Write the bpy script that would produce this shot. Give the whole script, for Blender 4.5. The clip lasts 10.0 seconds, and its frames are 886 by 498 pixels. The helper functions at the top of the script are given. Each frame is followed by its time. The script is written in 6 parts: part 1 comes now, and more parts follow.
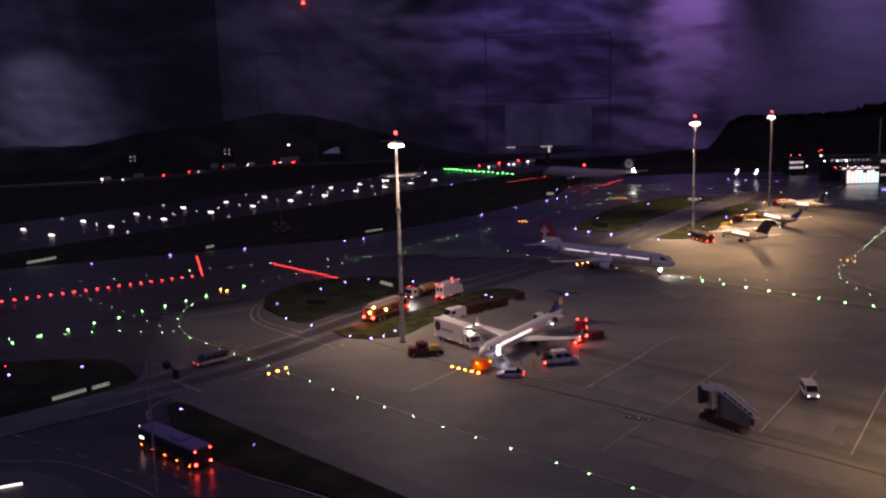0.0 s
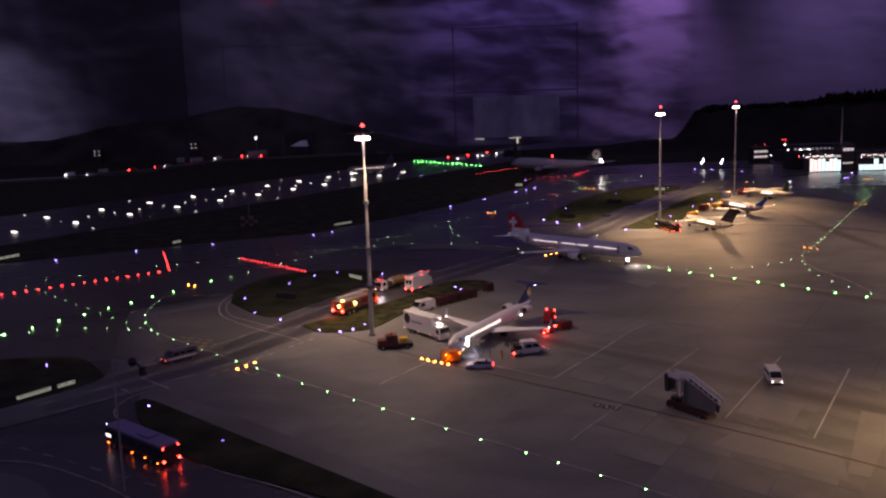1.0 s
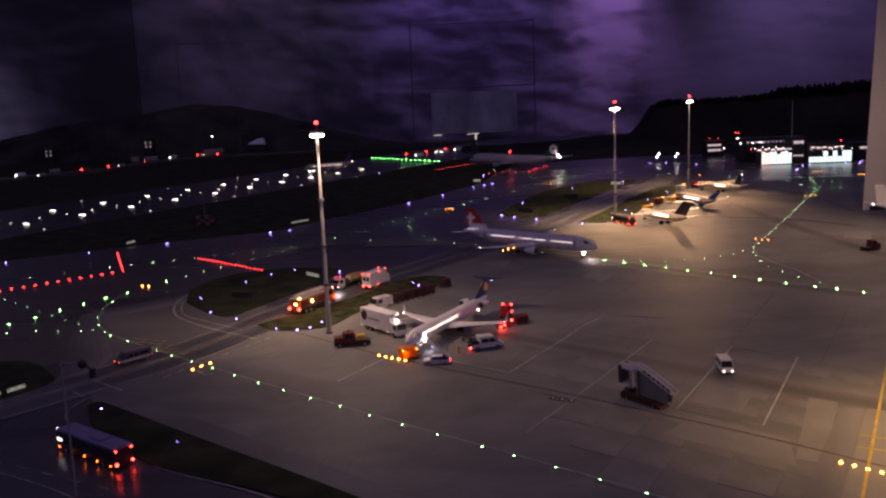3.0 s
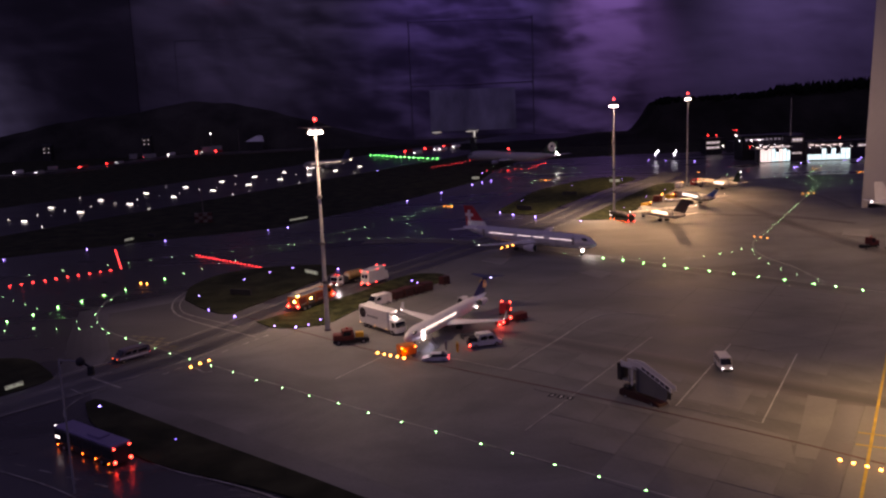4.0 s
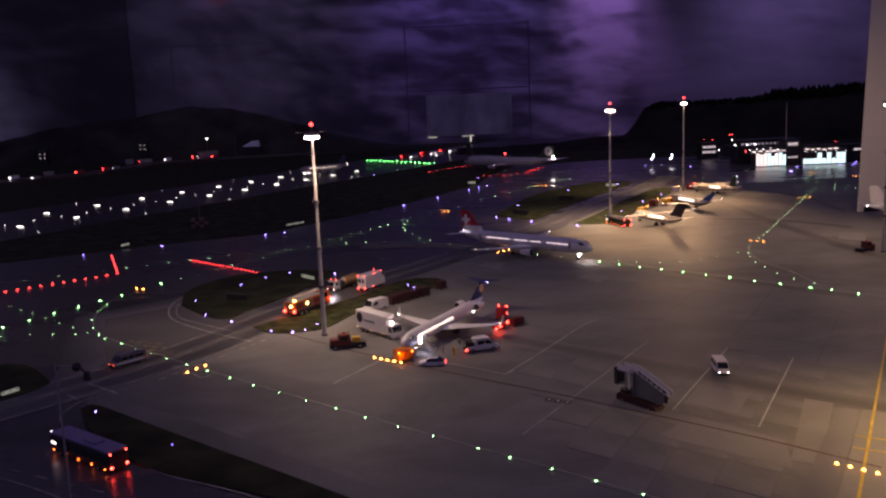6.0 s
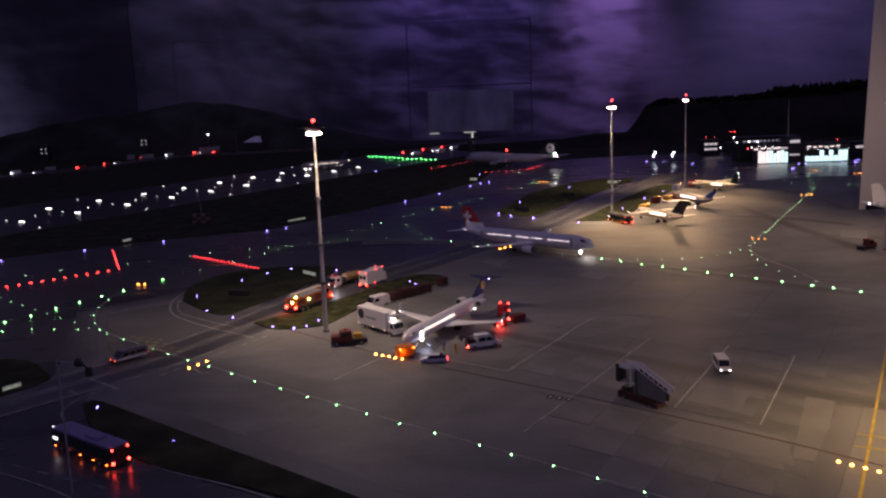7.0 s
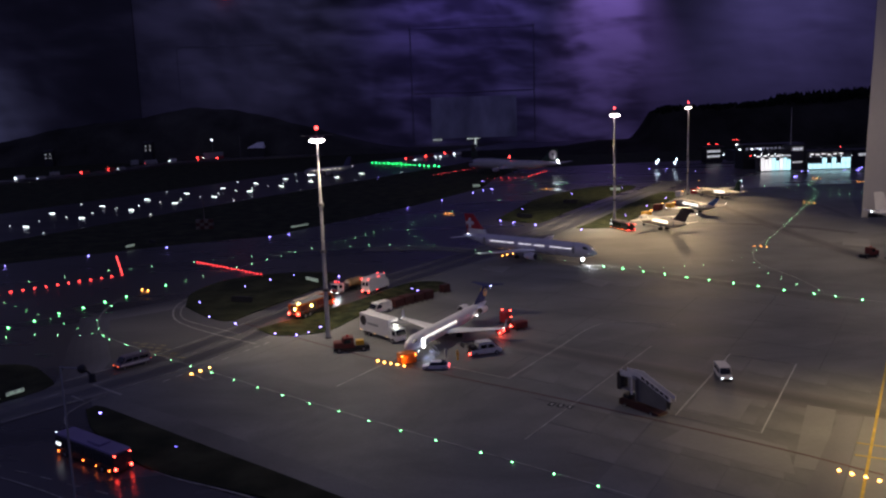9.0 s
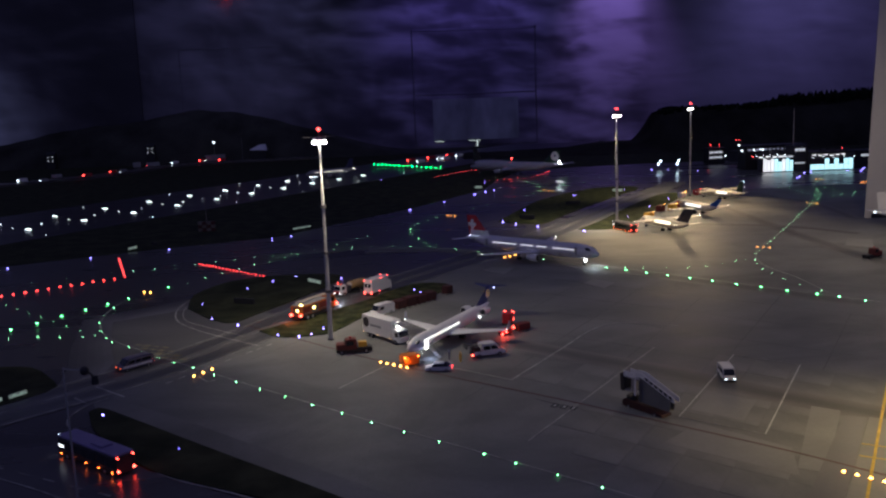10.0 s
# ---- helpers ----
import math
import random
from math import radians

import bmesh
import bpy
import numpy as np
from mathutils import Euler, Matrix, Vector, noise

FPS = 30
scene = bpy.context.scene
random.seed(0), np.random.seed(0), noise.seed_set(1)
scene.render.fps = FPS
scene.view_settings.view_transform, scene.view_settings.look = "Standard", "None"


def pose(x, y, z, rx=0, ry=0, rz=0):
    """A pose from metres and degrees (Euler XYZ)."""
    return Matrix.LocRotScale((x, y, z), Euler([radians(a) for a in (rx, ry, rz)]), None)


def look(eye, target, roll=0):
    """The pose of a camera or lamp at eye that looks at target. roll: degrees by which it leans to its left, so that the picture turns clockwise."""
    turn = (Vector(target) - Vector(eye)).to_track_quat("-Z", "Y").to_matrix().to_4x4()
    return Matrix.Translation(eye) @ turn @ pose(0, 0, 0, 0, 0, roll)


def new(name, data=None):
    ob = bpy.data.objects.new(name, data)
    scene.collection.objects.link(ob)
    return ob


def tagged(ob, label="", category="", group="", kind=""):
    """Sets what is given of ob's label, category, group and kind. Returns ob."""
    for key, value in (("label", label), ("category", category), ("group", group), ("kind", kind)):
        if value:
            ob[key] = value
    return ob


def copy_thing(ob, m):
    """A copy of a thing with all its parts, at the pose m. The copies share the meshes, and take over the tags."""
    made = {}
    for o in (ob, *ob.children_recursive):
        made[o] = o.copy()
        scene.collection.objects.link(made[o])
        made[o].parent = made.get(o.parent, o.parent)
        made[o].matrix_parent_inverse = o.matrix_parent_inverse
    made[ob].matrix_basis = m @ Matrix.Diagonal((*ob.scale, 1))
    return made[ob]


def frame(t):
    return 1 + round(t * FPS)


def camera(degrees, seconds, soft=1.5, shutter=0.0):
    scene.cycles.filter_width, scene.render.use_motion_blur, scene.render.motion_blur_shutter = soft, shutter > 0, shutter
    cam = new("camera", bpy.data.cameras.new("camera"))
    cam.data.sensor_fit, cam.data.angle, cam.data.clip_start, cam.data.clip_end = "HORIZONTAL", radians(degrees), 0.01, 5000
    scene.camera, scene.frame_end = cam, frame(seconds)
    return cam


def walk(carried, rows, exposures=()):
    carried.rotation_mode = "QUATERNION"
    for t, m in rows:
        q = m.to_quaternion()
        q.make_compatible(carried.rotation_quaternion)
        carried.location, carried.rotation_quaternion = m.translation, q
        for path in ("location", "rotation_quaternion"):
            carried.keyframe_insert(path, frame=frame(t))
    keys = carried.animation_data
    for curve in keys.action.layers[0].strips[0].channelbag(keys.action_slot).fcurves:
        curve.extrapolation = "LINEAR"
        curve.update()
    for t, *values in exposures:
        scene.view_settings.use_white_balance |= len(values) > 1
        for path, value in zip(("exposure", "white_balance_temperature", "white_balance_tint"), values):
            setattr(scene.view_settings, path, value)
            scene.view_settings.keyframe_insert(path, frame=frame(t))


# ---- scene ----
cam = camera(53.93, 10.0, soft=2.3)
PATH = [
    (0, look((-0.01209, 0.00571, 0.51258), (-0.05320, 1.98072, 0.20014), -1.504)),
    (0.5, look((-0.00792, 0.00281, 0.51451), (-0.00894, 1.97690, 0.19366), -1.711)),
    (1, look((-0.00774, 0.00426, 0.51297), (0.01868, 1.97628, 0.18066), -1.893)),
    (1.5, look((-0.00249, 0.00435, 0.51215), (0.05482, 1.97465, 0.17362), -1.959)),
    (2, look((0.00010, 0.00200, 0.51316), (0.08501, 1.97071, 0.17118), -2.100)),
    (2.5, look((0.00301, 0.00000, 0.51288), (0.11186, 1.96762, 0.17137), -2.339)),
    (4, look((0.00231, 0.00322, 0.51152), (0.12116, 1.96889, 0.16219), -2.253)),
    (4.5, look((0.00239, 0.00288, 0.51215), (0.11869, 1.96953, 0.16751), -2.389)),
    (5, look((0.00252, 0.00237, 0.51252), (0.11639, 1.97029, 0.17438), -2.516)),
    (5.5, look((0.00256, 0.00219, 0.51114), (0.12777, 1.96976, 0.17500), -2.467)),
    (7, look((0.00084, 0.00374, 0.51204), (0.12508, 1.96943, 0.16470), -2.154)),
    (7.5, look((0.00191, 0.00202, 0.51264), (0.12320, 1.96844, 0.16846), -2.483)),
    (8, look((0.00294, 0.00020, 0.51382), (0.12368, 1.96751, 0.17454), -2.455)),
    (8.5, look((0.00305, -0.00189, 0.51478), (0.12319, 1.96606, 0.17903), -2.170)),
    (9, look((0.00194, -0.00150, 0.51564), (0.12035, 1.96690, 0.18186), -1.994)),
    (9.5, look((0.00126, -0.00000, 0.51414), (0.11886, 1.96900, 0.18369), -2.165)),
    (10, look((0.00085, 0.00083, 0.51407), (0.11478, 1.97021, 0.18463), -2.141)),
]
walk(cam, PATH, [(0, 0.20, 7950, 26), (1.5, 0.22, 8150, 29), (4, 0.21, 8300, 31), (5.5, 0.20, 8100, 29), (7, 0.17, 7400, 21), (7.5, 0.15, 7100, 16), (9, 0.09, 6500, 6), (10, 0.05, 6250, 2)])

# ---- light of the hall ----
K = 1 / 87          # the layout is built to H0 scale: numbers below are metres of the prototype


def lamp(name, kind, x, y, z, power, colour, size=0.02, aim=None, cone=90, blend=0.6):
    d = bpy.data.lights.new(name, kind)
    d.energy, d.color = power, colour
    d.shadow_soft_size = size
    if kind == "SPOT":
        d.spot_size, d.spot_blend = radians(cone), blend
    ob = new(name, d)
    e = Vector((x * K, y * K, z * K))
    ob.matrix_basis = look(e, Vector(aim) * K) if aim else Matrix.Translation(e)
    return ob


world = bpy.data.worlds.new("night_hall")
scene.world = world
world.use_nodes = True
back = world.node_tree.nodes["Background"]
back.inputs[0].default_value = (0.385, 0.375, 0.92, 1)
back.inputs[1].default_value = 0.14

FLOOD = (1.0, 0.70, 0.40)
WARM, WHITE, VIOLET = (1.0, 0.66, 0.36), (1.0, 0.82, 0.66), (0.40, 0.20, 1.0)
# wash lamps added for the painted sky, unseen above and beside the picture
lamp("sky_wash", "SPOT", 232, 815, 235, 92, (0.44, 0.26, 1.0), 0.05, (238, 900, 105), 56, 1.0)
lamp("sky_wash", "SPOT", 80, 800, 230, 56, (0.28, 0.19, 1.0), 0.05, (80, 900, 120), 95, 1.0)
lamp("sky_wash", "SPOT", 420, 780, 230, 76, (0.40, 0.32, 1.0), 0.05, (430, 900, 80), 100, 1.0)
lamp("sky_wash", "SPOT", -130, 790, 235, 19, (0.42, 0.40, 0.95), 0.05, (-130, 900, 110), 84, 1.0)
lamp("sky_wash", "SPOT", -440, 800, 120, 29, (0.42, 0.45, 0.85), 0.05, (-430, 900, 40), 84, 1.0)
# floodlights in the mast heads
lamp("floodlight_beam", "SPOT", 78, 288, 36, 10.0, FLOOD, 0.02, (74, 267, 0), 72, 0.75)
lamp("floodlight_beam", "SPOT", 132.6, 377.2, 36, 14.0, FLOOD, 0.012, (118, 318, 0), 60, 0.6)
lamp("floodlight_beam", "SPOT", 134.2, 377.2, 36, 11.0, FLOOD, 0.02, (134, 354, 0), 74, 0.9)
lamp("floodlight_beam", "SPOT", -11, 164, 36, 3.1, WHITE, 0.02, (10, 158, 0), 160, 0.9)
# unseen floodlight added beyond the near corner for its warm light
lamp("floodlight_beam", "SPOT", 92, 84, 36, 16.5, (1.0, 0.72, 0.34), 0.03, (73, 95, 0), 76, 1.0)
lamp("floodlight_beam", "SPOT", 129.2, 216.6, 37, 2.2, (1.0, 0.76, 0.50), 0.03, (88, 196, 0), 166, 0.8)
lamp("floodlight_glow", "SPOT", 132.1, 219.5, 37, 5.0, (1.0, 0.76, 0.54), 0.03, (160, 282, 4), 125, 0.9)


lamp("floodlight_glow", "SPOT", 74.5, 292, 36, 11.5, (1.0, 0.80, 0.58), 0.02, (72, 302, 0), 105, 0.9)
lamp("floodlight_glow", "SPOT", 131, 381, 36, 8.0, (1.0, 0.76, 0.50), 0.02, (112, 410, 0), 130, 0.8)
lamp("floodlight_glow", "SPOT", -15, 169, 36, 3.2, WHITE, 0.02, (-36, 196, 0), 135, 0.8)


# small lamps added to spill the light of lenses on the stand and road
# added beside the nose to tint the lower fuselage blue, its source unseen
lamp("belly_spill_lamp", "POINT", 5.9, 149.3, 0.8, 0.012, (0.50, 0.60, 1.0), 0.004)
lamp("warning_glow", "POINT", 1.6, 144.9, 1.4, 0.022, (1.0, 0.30, 0.05), 0.004)
lamp("warning_glow", "POINT", 20.4, 160.6, 0.9, 0.018, (1.0, 0.06, 0.03), 0.004)
lamp("warning_glow", "POINT", -22.6, 180.4, 0.9, 0.022, (1.0, 0.10, 0.03), 0.004)
lamp("fin_lamp_glow", "POINT", 21.6, 175.6, 5.2, 0.006, (0.42, 0.40, 1.0), 0.004)
lamp("headlamp_beam", "SPOT", -13.2, 202.8, 1.3, 0.07, (0.8, 0.88, 1.0), 0.004, (-10.6, 194.2, 0), 62, 0.9)
# landing light under the nose of the taxiing airliner
lamp("landing_light_beam", "SPOT", 52.4, 228.4, 1.6, 0.45, (0.9, 0.95, 1.0), 0.004, (57, 222.5, 0), 100, 0.9)


# ---- materials ----
def material(name, colour, rough=0.5, metal=0.0, var=0.2, coarse=25.0, fine=300.0, bump=0.15, each=0.0, stretch=None, second=None, spec=0.5, stains=0.0):
    m = bpy.data.materials.new(name)
    m.use_nodes = True
    t, n = m.node_tree.links, m.node_tree.nodes
    p = n["Principled BSDF"]
    co = n.new("ShaderNodeTexCoord")
    mp = n.new("ShaderNodeMapping")
    t.new(co.outputs["Object"], mp.inputs[0])
    if stretch:
        mp.inputs["Rotation"].default_value = (0, 0, radians(stretch[0]))
        mp.inputs["Scale"].default_value = (stretch[1], 1, 1)
    a, b = n.new("ShaderNodeTexNoise"), n.new("ShaderNodeTexNoise")
    a.inputs["Scale"].default_value, a.inputs["Detail"].default_value = coarse, 4
    b.inputs["Scale"].default_value, b.inputs["Detail"].default_value = fine, 3
    t.new(mp.outputs[0], a.inputs["Vector"])
    t.new(co.outputs["Object"], b.inputs["Vector"])
    ra = n.new("ShaderNodeMapRange")
    ra.inputs["From Min"].default_value, ra.inputs["From Max"].default_value = 0.3, 0.7
    ra.inputs["To Min"].default_value, ra.inputs["To Max"].default_value = 1 - var, 1 + var
    t.new(a.outputs[0], ra.inputs[0])
    rb = n.new("ShaderNodeMapRange")
    rb.inputs["To Min"].default_value, rb.inputs["To Max"].default_value = 1 - var * 0.7, 1 + var * 0.7
    t.new(b.outputs[0], rb.inputs[0])
    mul = n.new("ShaderNodeMath")
    mul.operation = "MULTIPLY"
    t.new(ra.outputs[0], mul.inputs[0]), t.new(rb.outputs[0], mul.inputs[1])
    last = mul.outputs[0]
    if each:
        info, rc, mu = n.new("ShaderNodeObjectInfo"), n.new("ShaderNodeMapRange"), n.new("ShaderNodeMath")
        rc.inputs["To Min"].default_value, rc.inputs["To Max"].default_value = 1 - each, 1 + each
        mu.operation = "MULTIPLY"
        t.new(info.outputs["Random"], rc.inputs[0])
        t.new(last, mu.inputs[0]), t.new(rc.outputs[0], mu.inputs[1])
        last = mu.outputs[0]
    if stains:
        st, sm, su = n.new("ShaderNodeTexNoise"), n.new("ShaderNodeMapRange"), n.new("ShaderNodeMath")
        st.inputs["Scale"].default_value, st.inputs["Detail"].default_value, st.inputs["Distortion"].default_value = 2.3, 6, 1.2
        st.inputs["Roughness"].default_value = 0.65
        sm.inputs["From Min"].default_value, sm.inputs["From Max"].default_value = 0.44, 0.68
        sm.inputs["To Min"].default_value, sm.inputs["To Max"].default_value = 1.06, 1 - stains
        su.operation = "MULTIPLY"
        t.new(mp.outputs[0], st.inputs["Vector"]), t.new(st.outputs[0], sm.inputs[0])
        t.new(last, su.inputs[0]), t.new(sm.outputs[0], su.inputs[1])
        last = su.outputs[0]
    sc = n.new("ShaderNodeVectorMath")
    sc.operation = "SCALE"
    sc.inputs[0].default_value = colour
    if second:
        mx = n.new("ShaderNodeMix")
        mx.data_type = "RGBA"
        mx.inputs[6].default_value, mx.inputs[7].default_value = (*colour, 1), (*second, 1)
        sh = n.new("ShaderNodeMapRange")
        sh.inputs["From Min"].default_value, sh.inputs["From Max"].default_value = 0.38, 0.62
        t.new(a.outputs[0], sh.inputs[0]), t.new(sh.outputs[0], mx.inputs[0])
        t.new(mx.outputs[2], sc.inputs[0])
    t.new(last, sc.inputs[3])
    t.new(sc.outputs[0], p.inputs["Base Color"])
    p.inputs["Roughness"].default_value, p.inputs["Metallic"].default_value = rough, metal
    p.inputs["Specular IOR Level"].default_value = spec
    rr = n.new("ShaderNodeMapRange")
    rr.inputs["To Min"].default_value, rr.inputs["To Max"].default_value = max(rough - 0.12, 0.03), min(rough + 0.12, 1)
    t.new(a.outputs[0], rr.inputs[0]), t.new(rr.outputs[0], p.inputs["Roughness"])
    if bump:
        bp = n.new("ShaderNodeBump")
        bp.inputs["Strength"].default_value, bp.inputs["Distance"].default_value = bump, 0.001
        t.new(b.outputs[0], bp.inputs["Height"]), t.new(bp.outputs[0], p.inputs["Normal"])
    return m


def glow(name, colour, strength):
    m = bpy.data.materials.new(name)
    m.use_nodes = True
    p = m.node_tree.nodes["Principled BSDF"]
    p.inputs["Base Color"].default_value = (*[0.2 + 0.5 * c for c in colour], 1)
    p.inputs["Emission Color"].default_value = (*colour, 1)
    p.inputs["Emission Strength"].default_value = strength
    p.inputs["Roughness"].default_value = 0.3
    return m


CONCRETE = material("concrete", (0.205, 0.202, 0.188), 0.60, var=0.17, coarse=9, fine=220, bump=0.12, stretch=(-44, 0.6), spec=0.18, stains=0.3)
SLAB = material("concrete_slab", (0.205, 0.202, 0.188), 0.60, var=0.17, coarse=9, fine=220, bump=0.12, each=0.045, spec=0.18, stains=0.3)
ASPHALT = material("asphalt", (0.076, 0.071, 0.076), 0.29, var=0.28, coarse=6, fine=300, bump=0.1, stretch=(57, 0.25))
RUNWAY = material("runway_asphalt", (0.046, 0.044, 0.050), 0.32, var=0.2, coarse=6, fine=300, bump=0.1, stretch=(57, 0.2))
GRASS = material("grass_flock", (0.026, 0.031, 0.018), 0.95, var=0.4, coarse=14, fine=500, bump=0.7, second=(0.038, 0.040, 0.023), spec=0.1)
# paler copy of the grass flock, floodlight put into its colour
GRASS_LIT = material("floodlit_grass_flock", (0.030, 0.040, 0.016), 0.95, var=0.55, coarse=30, fine=600, bump=0.7, second=(0.054, 0.056, 0.025), spec=0.1)
HILL = material("hill_flock", (0.048, 0.048, 0.042), 0.95, var=0.4, coarse=3, fine=60, bump=0.6, spec=0.05)
WOODS = material("conifer_flock", (0.012, 0.016, 0.010), 0.95, var=0.4, coarse=10, fine=200, bump=0.4, spec=0.05)
PAINT_WHITE = material("white_road_paint", (0.55, 0.54, 0.50), 0.6, var=0.35, coarse=40, fine=400, bump=0.05)
PAINT_WORN = material("worn_road_paint", (0.36, 0.35, 0.31), 0.6, var=0.4, coarse=40, fine=400, bump=0.05)
PAINT_FAINT = material("faded_road_paint", (0.27, 0.265, 0.24), 0.6, var=0.5, coarse=40, fine=400, bump=0.05)
PAINT_YELLOW = material("yellow_road_paint", (0.62, 0.42, 0.06), 0.6, var=0.25, coarse=40, fine=400, bump=0.05)
PAINT_RED = material("dull_red_road_paint", (0.12, 0.055, 0.046), 0.6, var=0.3, coarse=40, fine=400, bump=0.05)
PAINT_BLACK = material("tyre_dark_paint", (0.03, 0.03, 0.03), 0.6, var=0.3, bump=0.05)
DARK_BANDS = [material("dark_band_concrete", (c, c * 0.94, c * 0.86), 0.6, var=0.17, coarse=9, fine=220, bump=0.12, spec=0.4, stains=0.15) for c in (0.190, 0.165, 0.140, 0.118)]
WALL = material("grey_wall_paint", (0.58, 0.56, 0.53), 0.7, var=0.08, coarse=2, fine=60, bump=0.1)
DARK = material("dark_plastic", (0.02, 0.02, 0.022), 0.5, var=0.2)
RUBBER = material("tyre_rubber", (0.018, 0.018, 0.018), 0.8, var=0.2)
STEEL = material("galvanised_steel", (0.42, 0.41, 0.40), 0.42, 0.75, var=0.2, coarse=60)
STEEL_DARK = material("weathered_steel", (0.14, 0.13, 0.13), 0.5, 0.5, var=0.25, coarse=60)
WHITE_PAINT = material("white_enamel", (0.76, 0.75, 0.74), 0.32, var=0.05, coarse=40, fine=200, bump=0.02)
LILAC_PAINT = material("silvery_white_enamel", (0.62, 0.61, 0.68), 0.3, var=0.05, coarse=40, fine=200, bump=0.02)
GREY_PAINT = material("grey_enamel", (0.30, 0.30, 0.31), 0.4, var=0.1, bump=0.03)
RED_PAINT = material("red_enamel", (0.42, 0.022, 0.03), 0.35, var=0.1, bump=0.03)
MAROON = material("maroon_enamel", (0.15, 0.022, 0.016), 0.6, var=0.2, bump=0.05)
ORANGE_PAINT = material("orange_enamel", (0.80, 0.20, 0.02), 0.35, var=0.1, bump=0.03)
GOLD_PAINT = material("golden_yellow_enamel", (0.85, 0.50, 0.04), 0.5, var=0.1, bump=0.03)
YELLOW_PAINT = material("yellow_enamel", (0.70, 0.40, 0.04), 0.4, var=0.1, bump=0.03)
BLUE_PAINT = material("blue_enamel", (0.03, 0.12, 0.42), 0.35, var=0.1, bump=0.03)
NAVY_PAINT = material("navy_enamel", (0.016, 0.022, 0.10), 0.55, var=0.1, bump=0.03)
BUS_ROOF = material("violet_grey_roof_enamel", (0.23, 0.19, 0.36), 0.4, var=0.12, bump=0.03)
TAN_PAINT = material("tan_enamel", (0.38, 0.24, 0.10), 0.4, var=0.15, bump=0.03)
OXBLOOD = material("oxblood_enamel", (0.046, 0.009, 0.008), 0.6, var=0.25, bump=0.05)
FIRE_PAINT = material("fire_engine_enamel", (0.46, 0.125, 0.014), 0.4, var=0.15, bump=0.03)
CREAM_PAINT = material("cream_enamel", (0.62, 0.57, 0.48), 0.4, var=0.12, coarse=30, bump=0.03)
BLACK_NAVY = material("black_navy_enamel", (0.010, 0.012, 0.026), 0.5, var=0.15, bump=0.03)
GLASS_DARK = material("tinted_window", (0.012, 0.013, 0.016), 0.08, var=0.05, bump=0)
COCKPIT_GLASS = material("grey_cockpit_glass", (0.03, 0.032, 0.036), 0.4, var=0.05, bump=0)
G_GREEN = glow("green_lamp_lens", (0.28, 1.0, 0.42), 9)
G_GREEN_DIM = glow("dim_green_lamp_lens", (0.36, 1.0, 0.50), 9)
G_GREEN_HI = glow("bright_green_lamp_lens", (0.17, 1.0, 0.30), 17)
G_BLUE = glow("blue_lamp_lens", (0.26, 0.20, 1.0), 12)
G_RED = glow("red_lamp_lens", (1.0, 0.045, 0.045), 9)
G_RED_SMALL = glow("small_red_lamp_lens", (1.0, 0.05, 0.055), 5)
G_TAIL = glow("tail_lamp_lens", (1.0, 0.05, 0.035), 15)
G_AMBER = glow("amber_lamp_lens", (1.0, 0.36, 0.07), 14)
G_ORANGE = glow("orange_lamp_lens", (1.0, 0.24, 0.03), 9)
G_WHITE = glow("white_lamp_lens", (0.80, 0.88, 1.0), 4.5)
G_HEAD = glow("headlamp_lens", (0.95, 0.97, 1.0), 11)
G_FLOOD = glow("floodlight_glass", (1.0, 0.92, 0.84), 60)
G_CABIN = glow("lit_cabin_window", (1.0, 0.90, 0.80), 2.4)
G_HALL = glow("lit_hall_glass", (0.55, 0.88, 1.0), 1.3)
G_HALL_WARM = glow("whitish_hall_glass", (0.95, 0.90, 0.95), 1.1)
G_HALL_DIM = glow("dim_hall_glass", (0.80, 0.80, 0.90), 0.5)
G_SIGN = glow("lit_sign_face", (0.72, 0.92, 0.76), 0.20)


POLE_PAINT = material("pale_grey_mast_paint", (0.52, 0.50, 0.48), 0.5, 0.1, var=0.12, coarse=60, bump=0.03)


